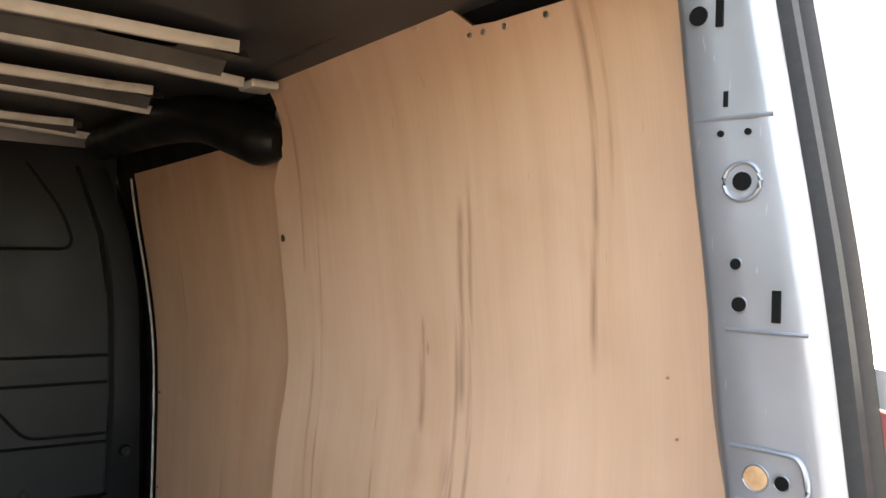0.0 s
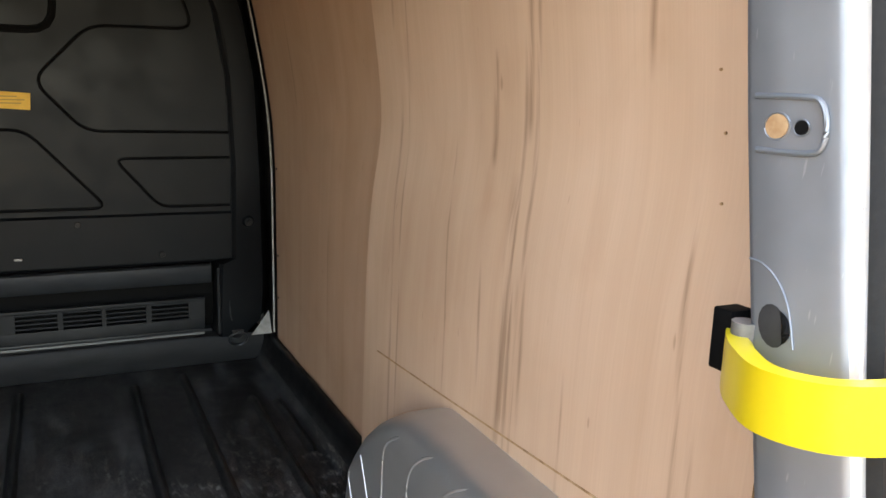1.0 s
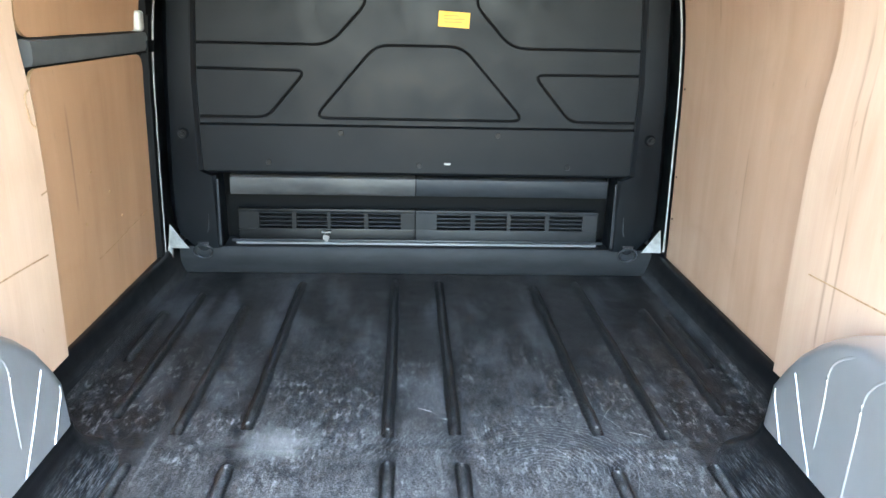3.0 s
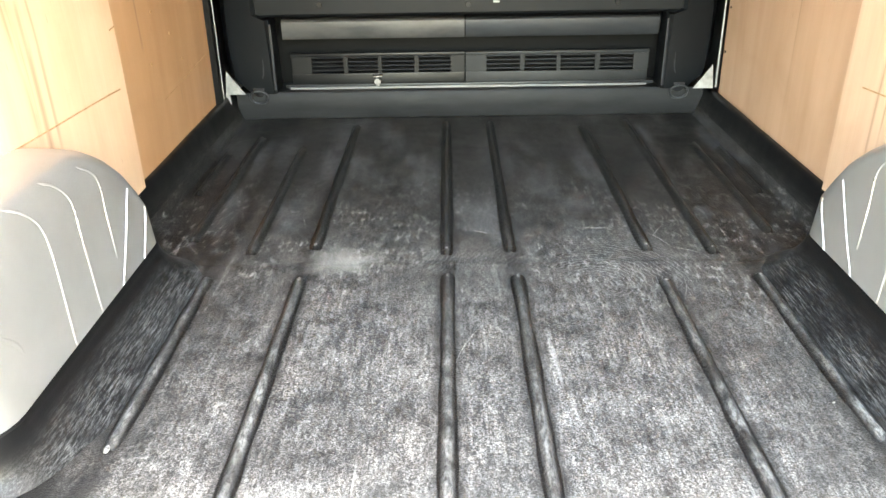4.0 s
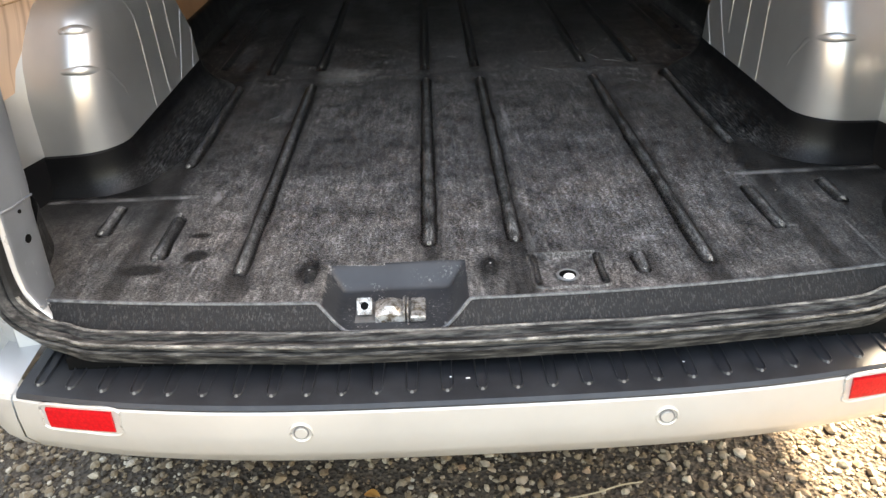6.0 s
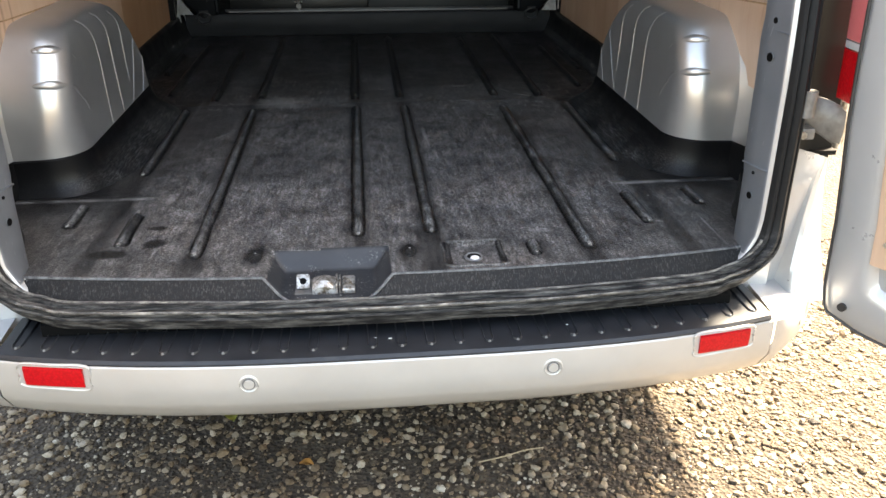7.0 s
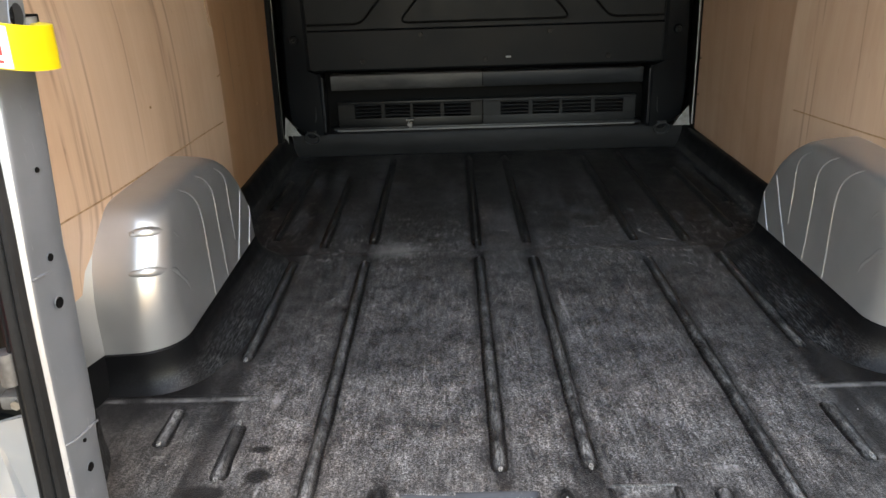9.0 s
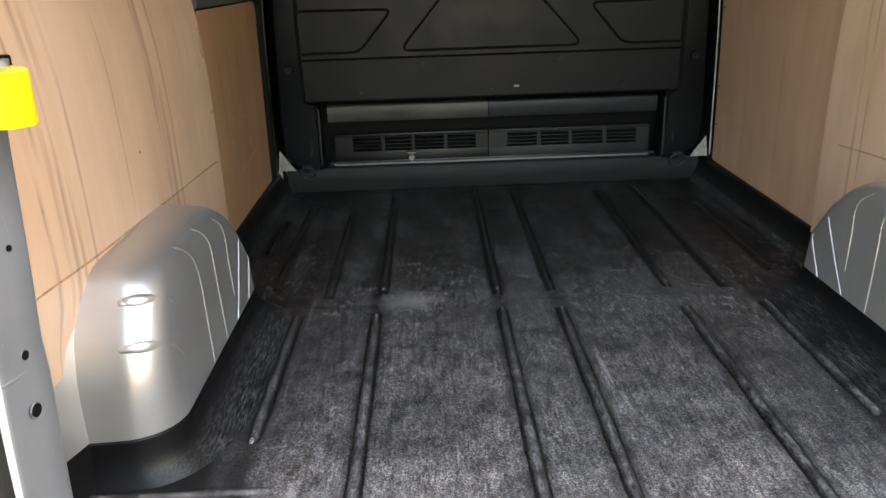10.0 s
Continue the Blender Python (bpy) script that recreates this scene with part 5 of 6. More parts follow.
# lug with a round eye, leaning back
lug = bmesh.new()
ring_o = [(0.0155 * max(-1, min(1, 1.35 * math.cos(a))), 0.0175 * max(-1, min(1, 1.35 * math.sin(a)))) for a in np.linspace(0, 2 * math.pi, 25)[:-1]]
ring_i = [(0.0085 * math.cos(a), 0.0085 * math.sin(a) + 0.001) for a in np.linspace(0, 2 * math.pi, 25)[:-1]]
loft([[(u, 0.0, v) for u, v in ring_i], [(u, 0.0, v) for u, v in ring_o], [(u, 0.005, v) for u, v in ring_o], [(u, 0.005, v) for u, v in ring_i], [(u, 0.0, v) for u, v in ring_i]], True, bm=lug)
bmesh.ops.remove_doubles(lug, verts=lug.verts[:], dist=1e-5)
bmesh.ops.transform(lug, matrix=pose(-0.189, 0.074, 0.583, -38) @ Matrix.Scale(0.82, 4), verts=lug.verts[:])
part("eye_lug", lug, CAST, striker, "bright zinc lug with an eye")
part("eye_back", disc(-0.189, 0.081, 0.578, 0.0078, (0, -0.78, 0.62), 0.003, 14), GROOVE, striker)
# rounded catch body with a ridge down its middle and a square keeper
rings = []
for t in np.linspace(0, 1, 11):
    x = -0.170 + 0.048 * t
    hh = 0.010 + 0.014 * math.sin(math.pi * min(1, 0.15 + 0.75 * t))
    rings.append([(x, 0.048, 0.566), (x, 0.050, 0.566 + hh * 0.6), (x, 0.060, 0.566 + hh), (x, 0.080, 0.566 + hh * 1.05), (x, 0.098, 0.566 + hh * 0.7), (x, 0.104, 0.566)])
part("catch_body", loft(rings, True, True), CAST, striker, "rounded bright catch")
part("catch_rib", box(-0.1245, -0.1205, 0.046, 0.092, 0.566, 0.588, 0.0012), CAST, striker)
part("catch_rib", box(-0.1175, -0.1145, 0.046, 0.092, 0.566, 0.586, 0.001), CAST, striker)
keeper = box(-0.112, -0.086, 0.044, 0.104, 0.566, 0.578, 0.004, 3)
part("keeper", keeper, CAST, striker, "square bright keeper")
part("keeper_stud", disc(-0.099, 0.070, 0.579, 0.0075, (0, -0.3, 0.95), 0.006, 16, 0.3), CAST, striker)
for x in (-0.152, -0.135):
    part("bolt", disc(x, 0.108, 0.566, 0.006, (0, 0, 1), 0.006, 6), HINGE, striker)


# ---- wheel boxes ----
def wheel_box(s):
    wb = tagged(new("wheel_arch"), "silver painted wheel arch with pressed swage lines", "wheel arch", "wheel arches")
    zs = [0.60, 0.65, 0.70, 0.74, 0.78, 0.80, 0.82, 0.85, 0.88, 0.905, 0.925, 0.945, 0.955, 0.965, 0.972, 0.978, 0.982, 0.986, 0.991, 0.994]
    rings = [[(s * x, y, z) for x, y in arch_outline(z)] for z in zs]
    lastz = [(s * (x + (0.935 - x) * 0.35), y + (0.89 - y) * 0.1, 0.9955) for x, y in arch_outline(0.994)]
    rings.append(lastz)
    rings.append([(s * 0.935, y + (0.89 - y) * 0.2, 0.997) for x, y in arch_outline(0.994)])
    part("arch_shell", loft(rings), SILVER, wb)

    def face(y, z):
        """x of the inner face at (y, z)."""
        o = arch_outline(min(z, 0.994))[1:-1]
        xs = float(np.interp(y, [p[1] for p in o], [p[0] for p in o]))
        return xs
    for line in (((0.780, 0.980), (0.818, 0.957), (0.845, 0.921), (0.853, 0.868), (0.849, 0.781), (0.843, 0.690)), ((0.900, 0.979), (0.938, 0.956), (0.963, 0.915), (0.962, 0.84), (0.962, 0.756), (0.962, 0.690)),
                 ((1.020, 0.966), (1.066, 0.937), (1.082, 0.902), (1.077, 0.847), (1.075, 0.752)), ((1.196, 0.855), (1.186, 0.840), (1.130, 0.763), (1.070, 0.690)), ((1.258, 0.790), (1.250, 0.765), (1.188, 0.681))):
        pts = [Vector((s * (face(p[1], p[2]) + 0.0022), p[1], p[2])) for p in smooth_path([(0, a, c) for a, c in line], 5)]
        part("swage_line", tube(pts, lambda t: 0.0042 * min(1, 0.2 + 9 * min(t, 1.06 - t)), 8), SILVER, wb, "raised swage line")
    for z, x0, drop in ((0.938, 0.800, 0.118), (0.866, 0.815, 0.112)):
        xi, y0, _ = arch_at(z)
        r = arch_r(z)
        pts = smooth_path([(x0, y0, z), (xi + r * 0.75, y0 + r * 0.03, z), (xi + r * 0.29, y0 + r * 0.29, z - 0.003), (xi + 0.002, y0 + r * 0.9, z - 0.016), (xi - 0.001, y0 + r * 1.35, z - 0.045), (xi - 0.002, y0 + r * 1.75, z - drop * 0.66), (xi - 0.003, y0 + r * 1.95, z - drop)], 6)
        rad = lambda t: 0.0140 * min(1.0, 0.10 + t * 3.2) * max(0.45, 1 - max(0.0, t - 0.40) * 2.2) * min(1.0, (1.02 - t) * 6)
        n = len(pts) - 1
        sink = lambda t: rad(t) * (0.70 - 0.62 * max(0.0, t - 0.4))
        part("corner_swage", tube([(s * (p[0] + sink(i / n)), p[1] + sink(i / n) * max(0.0, 1 - 2 * i / n), p[2]) for i, p in enumerate(pts)], rad, 14), SILVER, wb, "raised corner swage")
    # black liner collar standing up round the foot
    col = []
    for k in range(15):
        u = (k / 14) ** 1.5
        ring = []
        base, tall = arch_outline(0.60, 9, 0.004), 0.090
        for i, (x, y) in enumerate(base):
            (xi, y0, y1), rf = arch_at(0.60), arch_r(0.60)
            side = min(1.0, max(0.0, (y - y0 - 0.01) / 0.24))      # the foot flares wide along the inner side
            side = side * side * (3 - 2 * side)
            reach = 0.026 + 0.050 * side
            power = 3.4 - 1.2 * side
            nx, ny = (-1.0, 0.0) if y0 + rf < y < y1 - 0.07 else (-(xi + rf - x) / rf, -(y0 + rf - y) / rf) if y <= y0 + rf else (-(xi + 0.07 - x) / 0.07, (y - y1 + 0.07) / 0.07)
            nl = max(0.3, math.hypot(nx, ny))
            if x >= 0.86:
                nx, ny, nl = 0.0, -1.0 if y < 0.9 else 1.0, 1.0
            top = arch_outline(FLOOR + tall, 9, 0.004)[i]
            out = reach * (1 - u) ** power
            bx, by = x + (top[0] - x) * u, y + (top[1] - y) * u
            ring.append((s * (bx + nx / nl * out), by + ny / nl * out, FLOOR - 0.0005 + tall * u))
        col.append(ring)
    col.append([(s * x, y, FLOOR + 0.093) for x, y in arch_outline(FLOOR + 0.093, 9, 0.001)])
    collar = loft(col)
    part("liner_collar", collar, SKIRT, wb, "smooth black plastic collar")
    return wb


wheel_box(-1)
wheel_box(1)


# ---- plywood wall panels ----
def ply_panel(s, y0, y1, zb, zt, off, material, label, edge_front=None, thick=0.009, nz=26, ny=24):
    """A bent plywood sheet on the wall: zt is a function of y, edge_front an optional function of z for its front edge."""
    pan = tagged(new("plywood_panel"), label, "wall panel", "plywood wall panels")
    def pt(u, v, t):
        yA = y0 + (y1 - y0) * u
        z = zb + (zt(yA) - zb) * v
        yy = yA
        if edge_front:
            yy = y0 + (edge_front(z) - y0) * u
        low = min(1.0, max(0.0, (0.985 - z) / 0.12)) * min(1.0, max(0.0, (0.70 - yy) / 0.10))     # sprung out towards the skin behind the wheel box
        return (s * (wx(z, yy) - off + t + 0.026 * low), yy, z)
    us, vs = np.linspace(0, 1, ny + 1), np.linspace(0, 1, nz + 1)
    bm = bmesh.new()
    fr = [[bm.verts.new(pt(u, v, 0)) for v in vs] for u in us]
    bk = [[bm.verts.new(pt(u, v, thick)) for v in vs] for u in us]

    def cut(i, j):
        """The lower rear corner is sawn away behind the wheel box."""
        c = (fr[i][j].co + fr[i + 1][j + 1].co) / 2
        return c.y < 0.565 and c.z < 0.85
    for i in range(ny):
        for j in range(nz):
            if not cut(i, j):
                bm.faces.new((fr[i][j], fr[i + 1][j], fr[i + 1][j + 1], fr[i][j + 1]))
                bm.faces.new((bk[i][j], bk[i][j + 1], bk[i + 1][j + 1], bk[i + 1][j]))
    for i in range(ny):
        for j in (0, nz):
            if cut(i, min(j, nz - 1)):
                continue
            bm.faces.new((fr[i][j], fr[i + 1][j], bk[i + 1][j], bk[i][j])).material_index = 1
    for j in range(nz):
        for i in (0, ny):
            if not cut(min(i, ny - 1), j):
                bm.faces.new((fr[i][j], fr[i][j + 1], bk[i][j + 1], bk[i][j])).material_index = 1
    bmesh.ops.delete(bm, geom=[v for v in bm.verts if not v.link_faces], context="VERTS")
    part("sheet", bm, [material, PLY_EDGE], pan)
    return pan


def screw_on(pan, s, y, z, off, r=0.006, material=ZINC):
    part("screw", disc(s * (wx(z, y) - off - 0.001), y, z, r, (-s, 0, 0), 0.003, 10), material, pan, "sunk screw head")


def saw_cut(pan, s, pts, off, w=0.0019):
    path = smooth_path([(s * (wx(z, y) - off - 0.0002), y, z) for y, z in pts], 4)
    part("saw_cut", tube(path, w, 6), PLY_EDGE, pan, "thin brown joint line")


def rear_top(y):
    return interp(y, [(0.3, 2.06), (0.597, 2.068), (0.784, 2.073), (0.818, 2.119), (1.6, 2.118)])


def rear_front_edge(z):
    return interp(z, [(0.5, 1.53), (1.90, 1.53), (1.935, 1.51), (1.97, 1.465), (2.02, 1.44), (2.07, 1.445), (2.12, 1.46)])


pr = ply_panel(1, 0.34, 1.53, 0.63, rear_top, 0.0, PLY, "pale plywood side panel with dark grain streaks", rear_front_edge, nz=34)
saw_cut(pr, 1, [(1.44, 0.982), (1.05, 1.006), (0.65, 1.033), (0.47, 1.046), (0.36, 1.052)], 0.0)
screw_on(pr, 1, 1.51, 1.785, 0.0, 0.008, RUBBER)
screw_on(pr, 1, 0.88, 2.098, 0.0, 0.0035)
for y, z in ((0.61, 2.060), (0.69, 2.062), (0.735, 2.064), (0.765, 2.066)):
    screw_on(pr, 1, y, z, 0.0, 0.0045)
for y, z in ((0.46, 1.55), (0.455, 1.47), (0.43, 1.1), (0.47, 1.62)):
    screw_on(pr, 1, y, z, 0.0, 0.0018, PLY_EDGE)
pf = ply_panel(1, 1.51, 2.47, 0.695, lambda y: interp(y, [(1.5, 2.015), (2.5, 1.985)]), -0.024, PLY4, "brown-toned plywood side panel beside the bulkhead, shade in its colour")
for z in (1.3, 1.0, 0.85):
    screw_on(pf, 1, 2.45, z, -0.024, 0.004, RUBBER)

pl = ply_panel(-1, 0.34, 1.60, 0.63, rear_top, 0.0, PLY2, "pale plywood side panel with dark grain streaks", nz=34)
saw_cut(pl, -1, [(1.56, 0.972), (1.4, 0.979), (1.05, 0.990), (0.69, 1.002), (0.49, 1.014), (0.36, 1.02)], 0.0)
saw_cut(pl, -1, [(1.592, 1.345), (1.572, 1.33), (1.575, 1.28), (1.592, 1.262)], 0.0, 0.0025)
saw_cut(pl, -1, [(1.598, 1.115), (1.57, 1.112)], 0.0, 0.0015)
for y, z in ((0.5, 1.35), (0.62, 0.96), (0.98, 1.13)):
    screw_on(pl, -1, y, z, 0.0, 0.003, PLY_EDGE)


# sliding door lining, set back a little, in two sheets with a steel bar between
def round_sheet(s, y0, y1, z0, z1, off, material, label, r=0.05):
    pan = tagged(new("plywood_panel"), label, "wall panel", "plywood wall panels")
    bm = bmesh.new()
    n = 24
    cols_f, cols_b = [], []
    for k in range(n + 1):
        t = k / n
        y = y0 + (y1 - y0) * (0.5 - 0.5 * math.cos(math.pi * t))
        e = min(y - y0, y1 - y)
        cut = r - math.sqrt(max(0, r * r - max(0, r - e) ** 2)) if e < r else 0
        zz = np.linspace(z0 + cut, z1 - cut, 15)
        cols_f.append([bm.verts.new((s * (wx(z, y) + off), y, z)) for z in zz])
        cols_b.append([bm.verts.new((s * (wx(z, y) + off + 0.009), y, z)) for z in zz])
    for i in range(n):
        for j in range(14):
            bm.faces.new((cols_f[i][j], cols_f[i + 1][j], cols_f[i + 1][j + 1], cols_f[i][j + 1]))
        for j in (0, 14):
            bm.faces.new((cols_f[i][j], cols_f[i + 1][j], cols_b[i + 1][j], cols_b[i][j])).material_index = 1
    for i in (0, n):
        for j in range(14):
            bm.faces.new((cols_f[i][j], cols_f[i][j + 1], cols_b[i][j + 1], cols_b[i][j])).material_index = 1
    part("sheet", bm, [material, PLY_EDGE], pan)
    return pan


dl = round_sheet(-1, 1.64, 2.385, 0.64, 1.385, 0.018, PLY3, "darker brown plywood lining of the sliding door")
saw_cut(dl, -1, [(2.33, 0.89), (2.1, 0.87), (1.9, 0.855)], -0.018, 0.0012)
for y, z in ((1.9, 1.1), (2.02, 1.02), (2.1, 0.93), (1.84, 0.97)):
    screw_on(dl, -1, y, z, -0.018, 0.004, PLY_EDGE)
round_sheet(-1, 1.64, 2.36, 1.455, 2.0, 0.018, PLY3, "darker brown plywood upper lining of the sliding door")
bar = tagged(new("door_bar"), "dark grey steel bar across the sliding door lining", "door bar")
bb = bmesh.new()
rings = []
for y in np.linspace(1.66, 2.40, 10):
    x = wx(1.42, y) + 0.012
    rings.append([(-(x + 0.02), y, 1.388), (-(x - 0.004), y, 1.392), (-(x - 0.008), y, 1.405), (-(x - 0.008), y, 1.435), (-(x - 0.004), y, 1.448), (-(x + 0.02), y, 1.452)])
part("rail", loft(rings, True, True), BARM, bar)
part("latch_box", box(-0.905, -0.862, 2.385, 2.455, 1.385, 1.425, 0.006), GROOVE, bar, "black latch box")
part("latch_box", box(-0.90, -0.855, 2.37, 2.44, 1.50, 1.60, 0.008), GROOVE, bar, "black latch box")
part("bright_end", box(-0.90, -0.862, 2.325, 2.37, 1.452, 1.515, 0.012, 3), CREAM, bar, "worn pale bracket")
part("front_door_seal", loft([[(-(wx(z, 2.4) + 0.024), 2.395, z), (-(wx(z, 2.4) + 0.004), 2.405, z), (-(wx(z, 2.4) + 0.002), 2.43, z), (-(wx(z, 2.45) + 0.014), 2.452, z)] for z in np.linspace(0.62, 1.98, 20)]), GROOVE, body, "black sliding door seal")
for s in (-1, 1):
    y = 2.468 if s < 0 else 2.474
    part("body_flange", tube([(s * (wx(z, y) + 0.012), y, z) for z in np.linspace(0.62 if s < 0 else 0.72, 1.97, 20)], 0.0036, 6), FLANGE, body, "thin pale painted body flange")

# ---- bulkhead ----
bulk = tagged(new("bulkhead"), "black pressed steel bulkhead with groove outlines and vents", "bulkhead", kind="structure")
YB = 2.51
rings = []
for x in np.linspace(-0.755, 0.755, 25):
    rings.append([(x, YB + 0.05, 0.975), (x, YB + 0.012, 0.978), (x, YB + 0.002, 0.988), (x, YB + 0.0015, 0.996), (x, YB - 0.006, 1.140), (x, YB - 0.0062, 1.145), (x, YB - 0.002, 1.150), (x, YB + 0.004, 1.153), (x, YB + 0.004, 1.162), (x, YB, 1.30), (x, YB + 0.002, 1.6), (x, YB + 0.012, 1.9), (x, YB + 0.03, 2.06)])
part("bulkhead_panel", loft(rings), BLACK, bulk)


def groove(pts, r=0.0055, rad=0.03, closed=False, nm="groove"):
    """A dark pressed groove through corner points, its corners rounded."""
    P = [Vector((x, 0, z)) for x, z in pts]
    out = []
    m = len(P)
    for i, p in enumerate(P):
        if not closed and i in (0, m - 1):
            out.append(p)
            continue
        a, c = (P[i - 1] - p), (P[(i + 1) % m] - p)
        k = min(rad, a.length * 0.45, c.length * 0.45)
        A, C = p + a.normalized() * k, p + c.normalized() * k
        for t in (0, 0.25, 0.5, 0.75, 1):
            out.append(A * (1 - t) ** 2 + p * 2 * t * (1 - t) + C * t * t)
    def yb(z):
        return YB + interp(z, [(0.978, 0.012), (0.988, 0.004), (1.135, -0.004), (1.152, 0.004), (1.3, 0.0), (1.6, 0.002), (1.9, 0.012), (2.06, 0.03)])
    part(nm, tube([(p.x, yb(p.z) + 0.001, p.z) for p in out], r, 8, closed, up=(0, 1, 0)), GROOVE, bulk)


groove([(-0.362, 1.174), (-0.15, 1.42), (0.14, 1.42), (0.362, 1.174)], closed=True, rad=0.045)
for s in (-1, 1):
    groove([(s * 0.745, 1.335), (s * 0.385, 1.332), (s * 0.52, 1.174), (s * 0.745, 1.174)], rad=0.035)
    groove([(s * 0.745, 1.418), (s * 0.305, 1.418), (s * 0.168, 1.568), (s * 0.33, 1.738), (s * 0.64, 1.745), (s * 0.60, 1.86), (s * 0.50, 2.0)], rad=0.05)
groove([(-0.235, 2.03), (-0.235, 1.715), (0.235, 1.715), (0.235, 2.03)], 0.012, 0.075)
for x, z in ((-0.27, 1.125), (0.27, 1.125), (-0.52, 1.02), (0.0, 1.015), (0.52, 1.015)):
    part("rivet", disc(x, YB - 0.006 + (1.14 - z) * 0.05, z, 0.012, (0, -1, 0), 0.006, 14, 0.25), GLOSS, bulk, "round black rivet")
lab = box(0.056, 0.160, YB - 0.0035, YB - 0.001, 1.483, 1.533, 0.0005, 1)
bmesh.ops.rotate(lab, verts=lab.verts[:], cent=(0.1, YB, 1.5), matrix=Matrix.Rotation(radians(3), 3, "Y"))
lab = part("paper_label", lab, LABEL, bulk, "yellow paper label")
for k, (w, z) in enumerate(((0.05, 1.518), (0.07, 1.508), (0.06, 1.498))):
    part("print_line", box(0.075, 0.075 + w, YB - 0.0042, YB - 0.0036, z, z + 0.003), INK, lab, "faint printed line")
part("wire_clip", box(0.086, 0.109, YB - 0.008, YB + 0.002, 1.019, 1.0265, 0.003), FLANGE, bulk, "small pale clip")
# lower opening: cross beam, vent panels, near-black back sheet standing for shade
part("kick_shade", box(-0.76, 0.76, 2.70, 2.72, 0.6, 1.1), GROOVE, bulk)
for x0, x1, m in ((-0.675, -0.012, WORNAL), (-0.008, 0.69, BEAM)):
    rings = [[(x, 2.63, 0.958), (x, 2.595, 0.955), (x, 2.588, 0.948), (x, 2.588, 0.895), (x, 2.595, 0.886), (x, 2.64, 0.882)] for x in np.linspace(x0, x1, 5)]
    part("cross_beam", loft(rings), m, bulk, "dark steel beam")


def vent_panel(x0, x1, material):
    vp = part("vent_panel", box(x0, x1, 2.612, 2.622, 0.705, 0.755, 0.002), material, bulk, "vent panel under the bulkhead")
    part("vent_rim", box(x0, x1, 2.605, 2.622, 0.818, 0.83, 0.002), material, vp)
    w = (x1 - x0)
    xs = [x0 + w * f for f in (0.115, 0.30, 0.325, 0.50, 0.52, 0.71, 0.735, 0.92)]
    part("vent_post", box(x0, xs[0], 2.612, 2.622, 0.755, 0.818), material, vp)
    for a, c in ((1, 2), (3, 4), (5, 6)):
        part("vent_post", box(xs[a], xs[c], 2.611, 2.622, 0.755, 0.818), material, vp)
    part("vent_post", box(xs[7], x1, 2.612, 2.622, 0.755, 0.818), material, vp)
    for a in (0, 2, 4, 6):
        for k in range(4):
            z = 0.762 + k * 0.0155
            sl = box(xs[a], xs[a + 1], 2.612, 2.628, z, z + 0.0035)
            bmesh.ops.rotate(sl, verts=sl.verts[:], cent=(0, 2.62, z), matrix=Matrix.Rotation(radians(-25), 3, "X"))
            part("slat", sl, material, vp)


vent_panel(-0.008, 0.668, VENTP)
vent_panel(-0.655, -0.012, GLOSS)
for s in (-1, 1):
    # upright posts beside the opening, running up the sides
    rings = []
    for z, xa, xb, y in ((0.705, 0.70, 0.80, 2.52), (0.76, 0.70, 0.855, 2.51), (0.85, 0.70, 0.862, 2.505), (0.97, 0.705, 0.862, 2.50), (0.99, 0.745, 0.858, 2.49), (1.3, 0.75, 0.85, 2.485), (1.6, 0.735, 0.835, 2.485), (1.8, 0.70, 0.80, 2.49), (2.0, 0.63, 0.73, 2.51)):
        rings.append([(s * xa, y + 0.12, z), (s * xa, y + 0.012, z), (s * (xa + 0.012), y, z), (s * (xb - 0.035), y, z), (s * (xb - 0.01), y + 0.006, z), (s * xb, y + 0.05, z), (s * (xb + 0.03), y + 0.1, z)])
    part("side_post", loft(rings), BLACK, bulk, "black moulded side post")
    part("post_edge", tube([(s * 0.702, 2.515, z) for z in np.linspace(0.72, 0.955, 5)], 0.005, 6), BEAM, bulk)
    part("post_bolt", disc(s * 0.80, 2.482, 1.118, 0.020, (0, -1, 0), 0.012, 16, 0.3), BLACK, bulk, "round black cap")
    part("post_stud", disc(s * 0.80, 2.474, 1.118, 0.009, (0, -1, 0), 0.008, 12, 0.3), GLOSS, bulk)
    part("post_seam", tube(smooth_path([(s * 0.762, 2.494, 1.02), (s * 0.764, 2.489, 1.3), (s * 0.748, 2.488, 1.6), (s * 0.715, 2.493, 1.8)], 5), 0.0035, 6), GROOVE, bulk, "dark seam down the post")
    part("post_line", tube(smooth_path([(s * 0.737, 2.507, 0.93), (s * 0.737, 2.508, 0.80), (s * 0.745, 2.511, 0.765)], 4), 0.0022, 6), BEAM, bulk, "thin raised edge on the post")
    tri = bmesh.new()
    va = [tri.verts.new((s * x, y, z)) for y in (2.478, 2.484) for x, z in ((0.866, 0.80), (0.876, 0.715), (0.805, 0.715))]
    tri.faces.new(va[:3]), tri.faces.new(va[3:])
    for i in range(3):
        tri.faces.new((va[i], va[(i + 1) % 3], va[3 + (i + 1) % 3], va[3 + i]))
    part("corner_plate", tri, FLANGE, bulk, "pale painted corner plate")
part("corner_flange", box(-0.878, -0.862, 2.476, 2.49, 0.61, 0.72, 0.003), FLANGE, bulk, "pale painted flange")
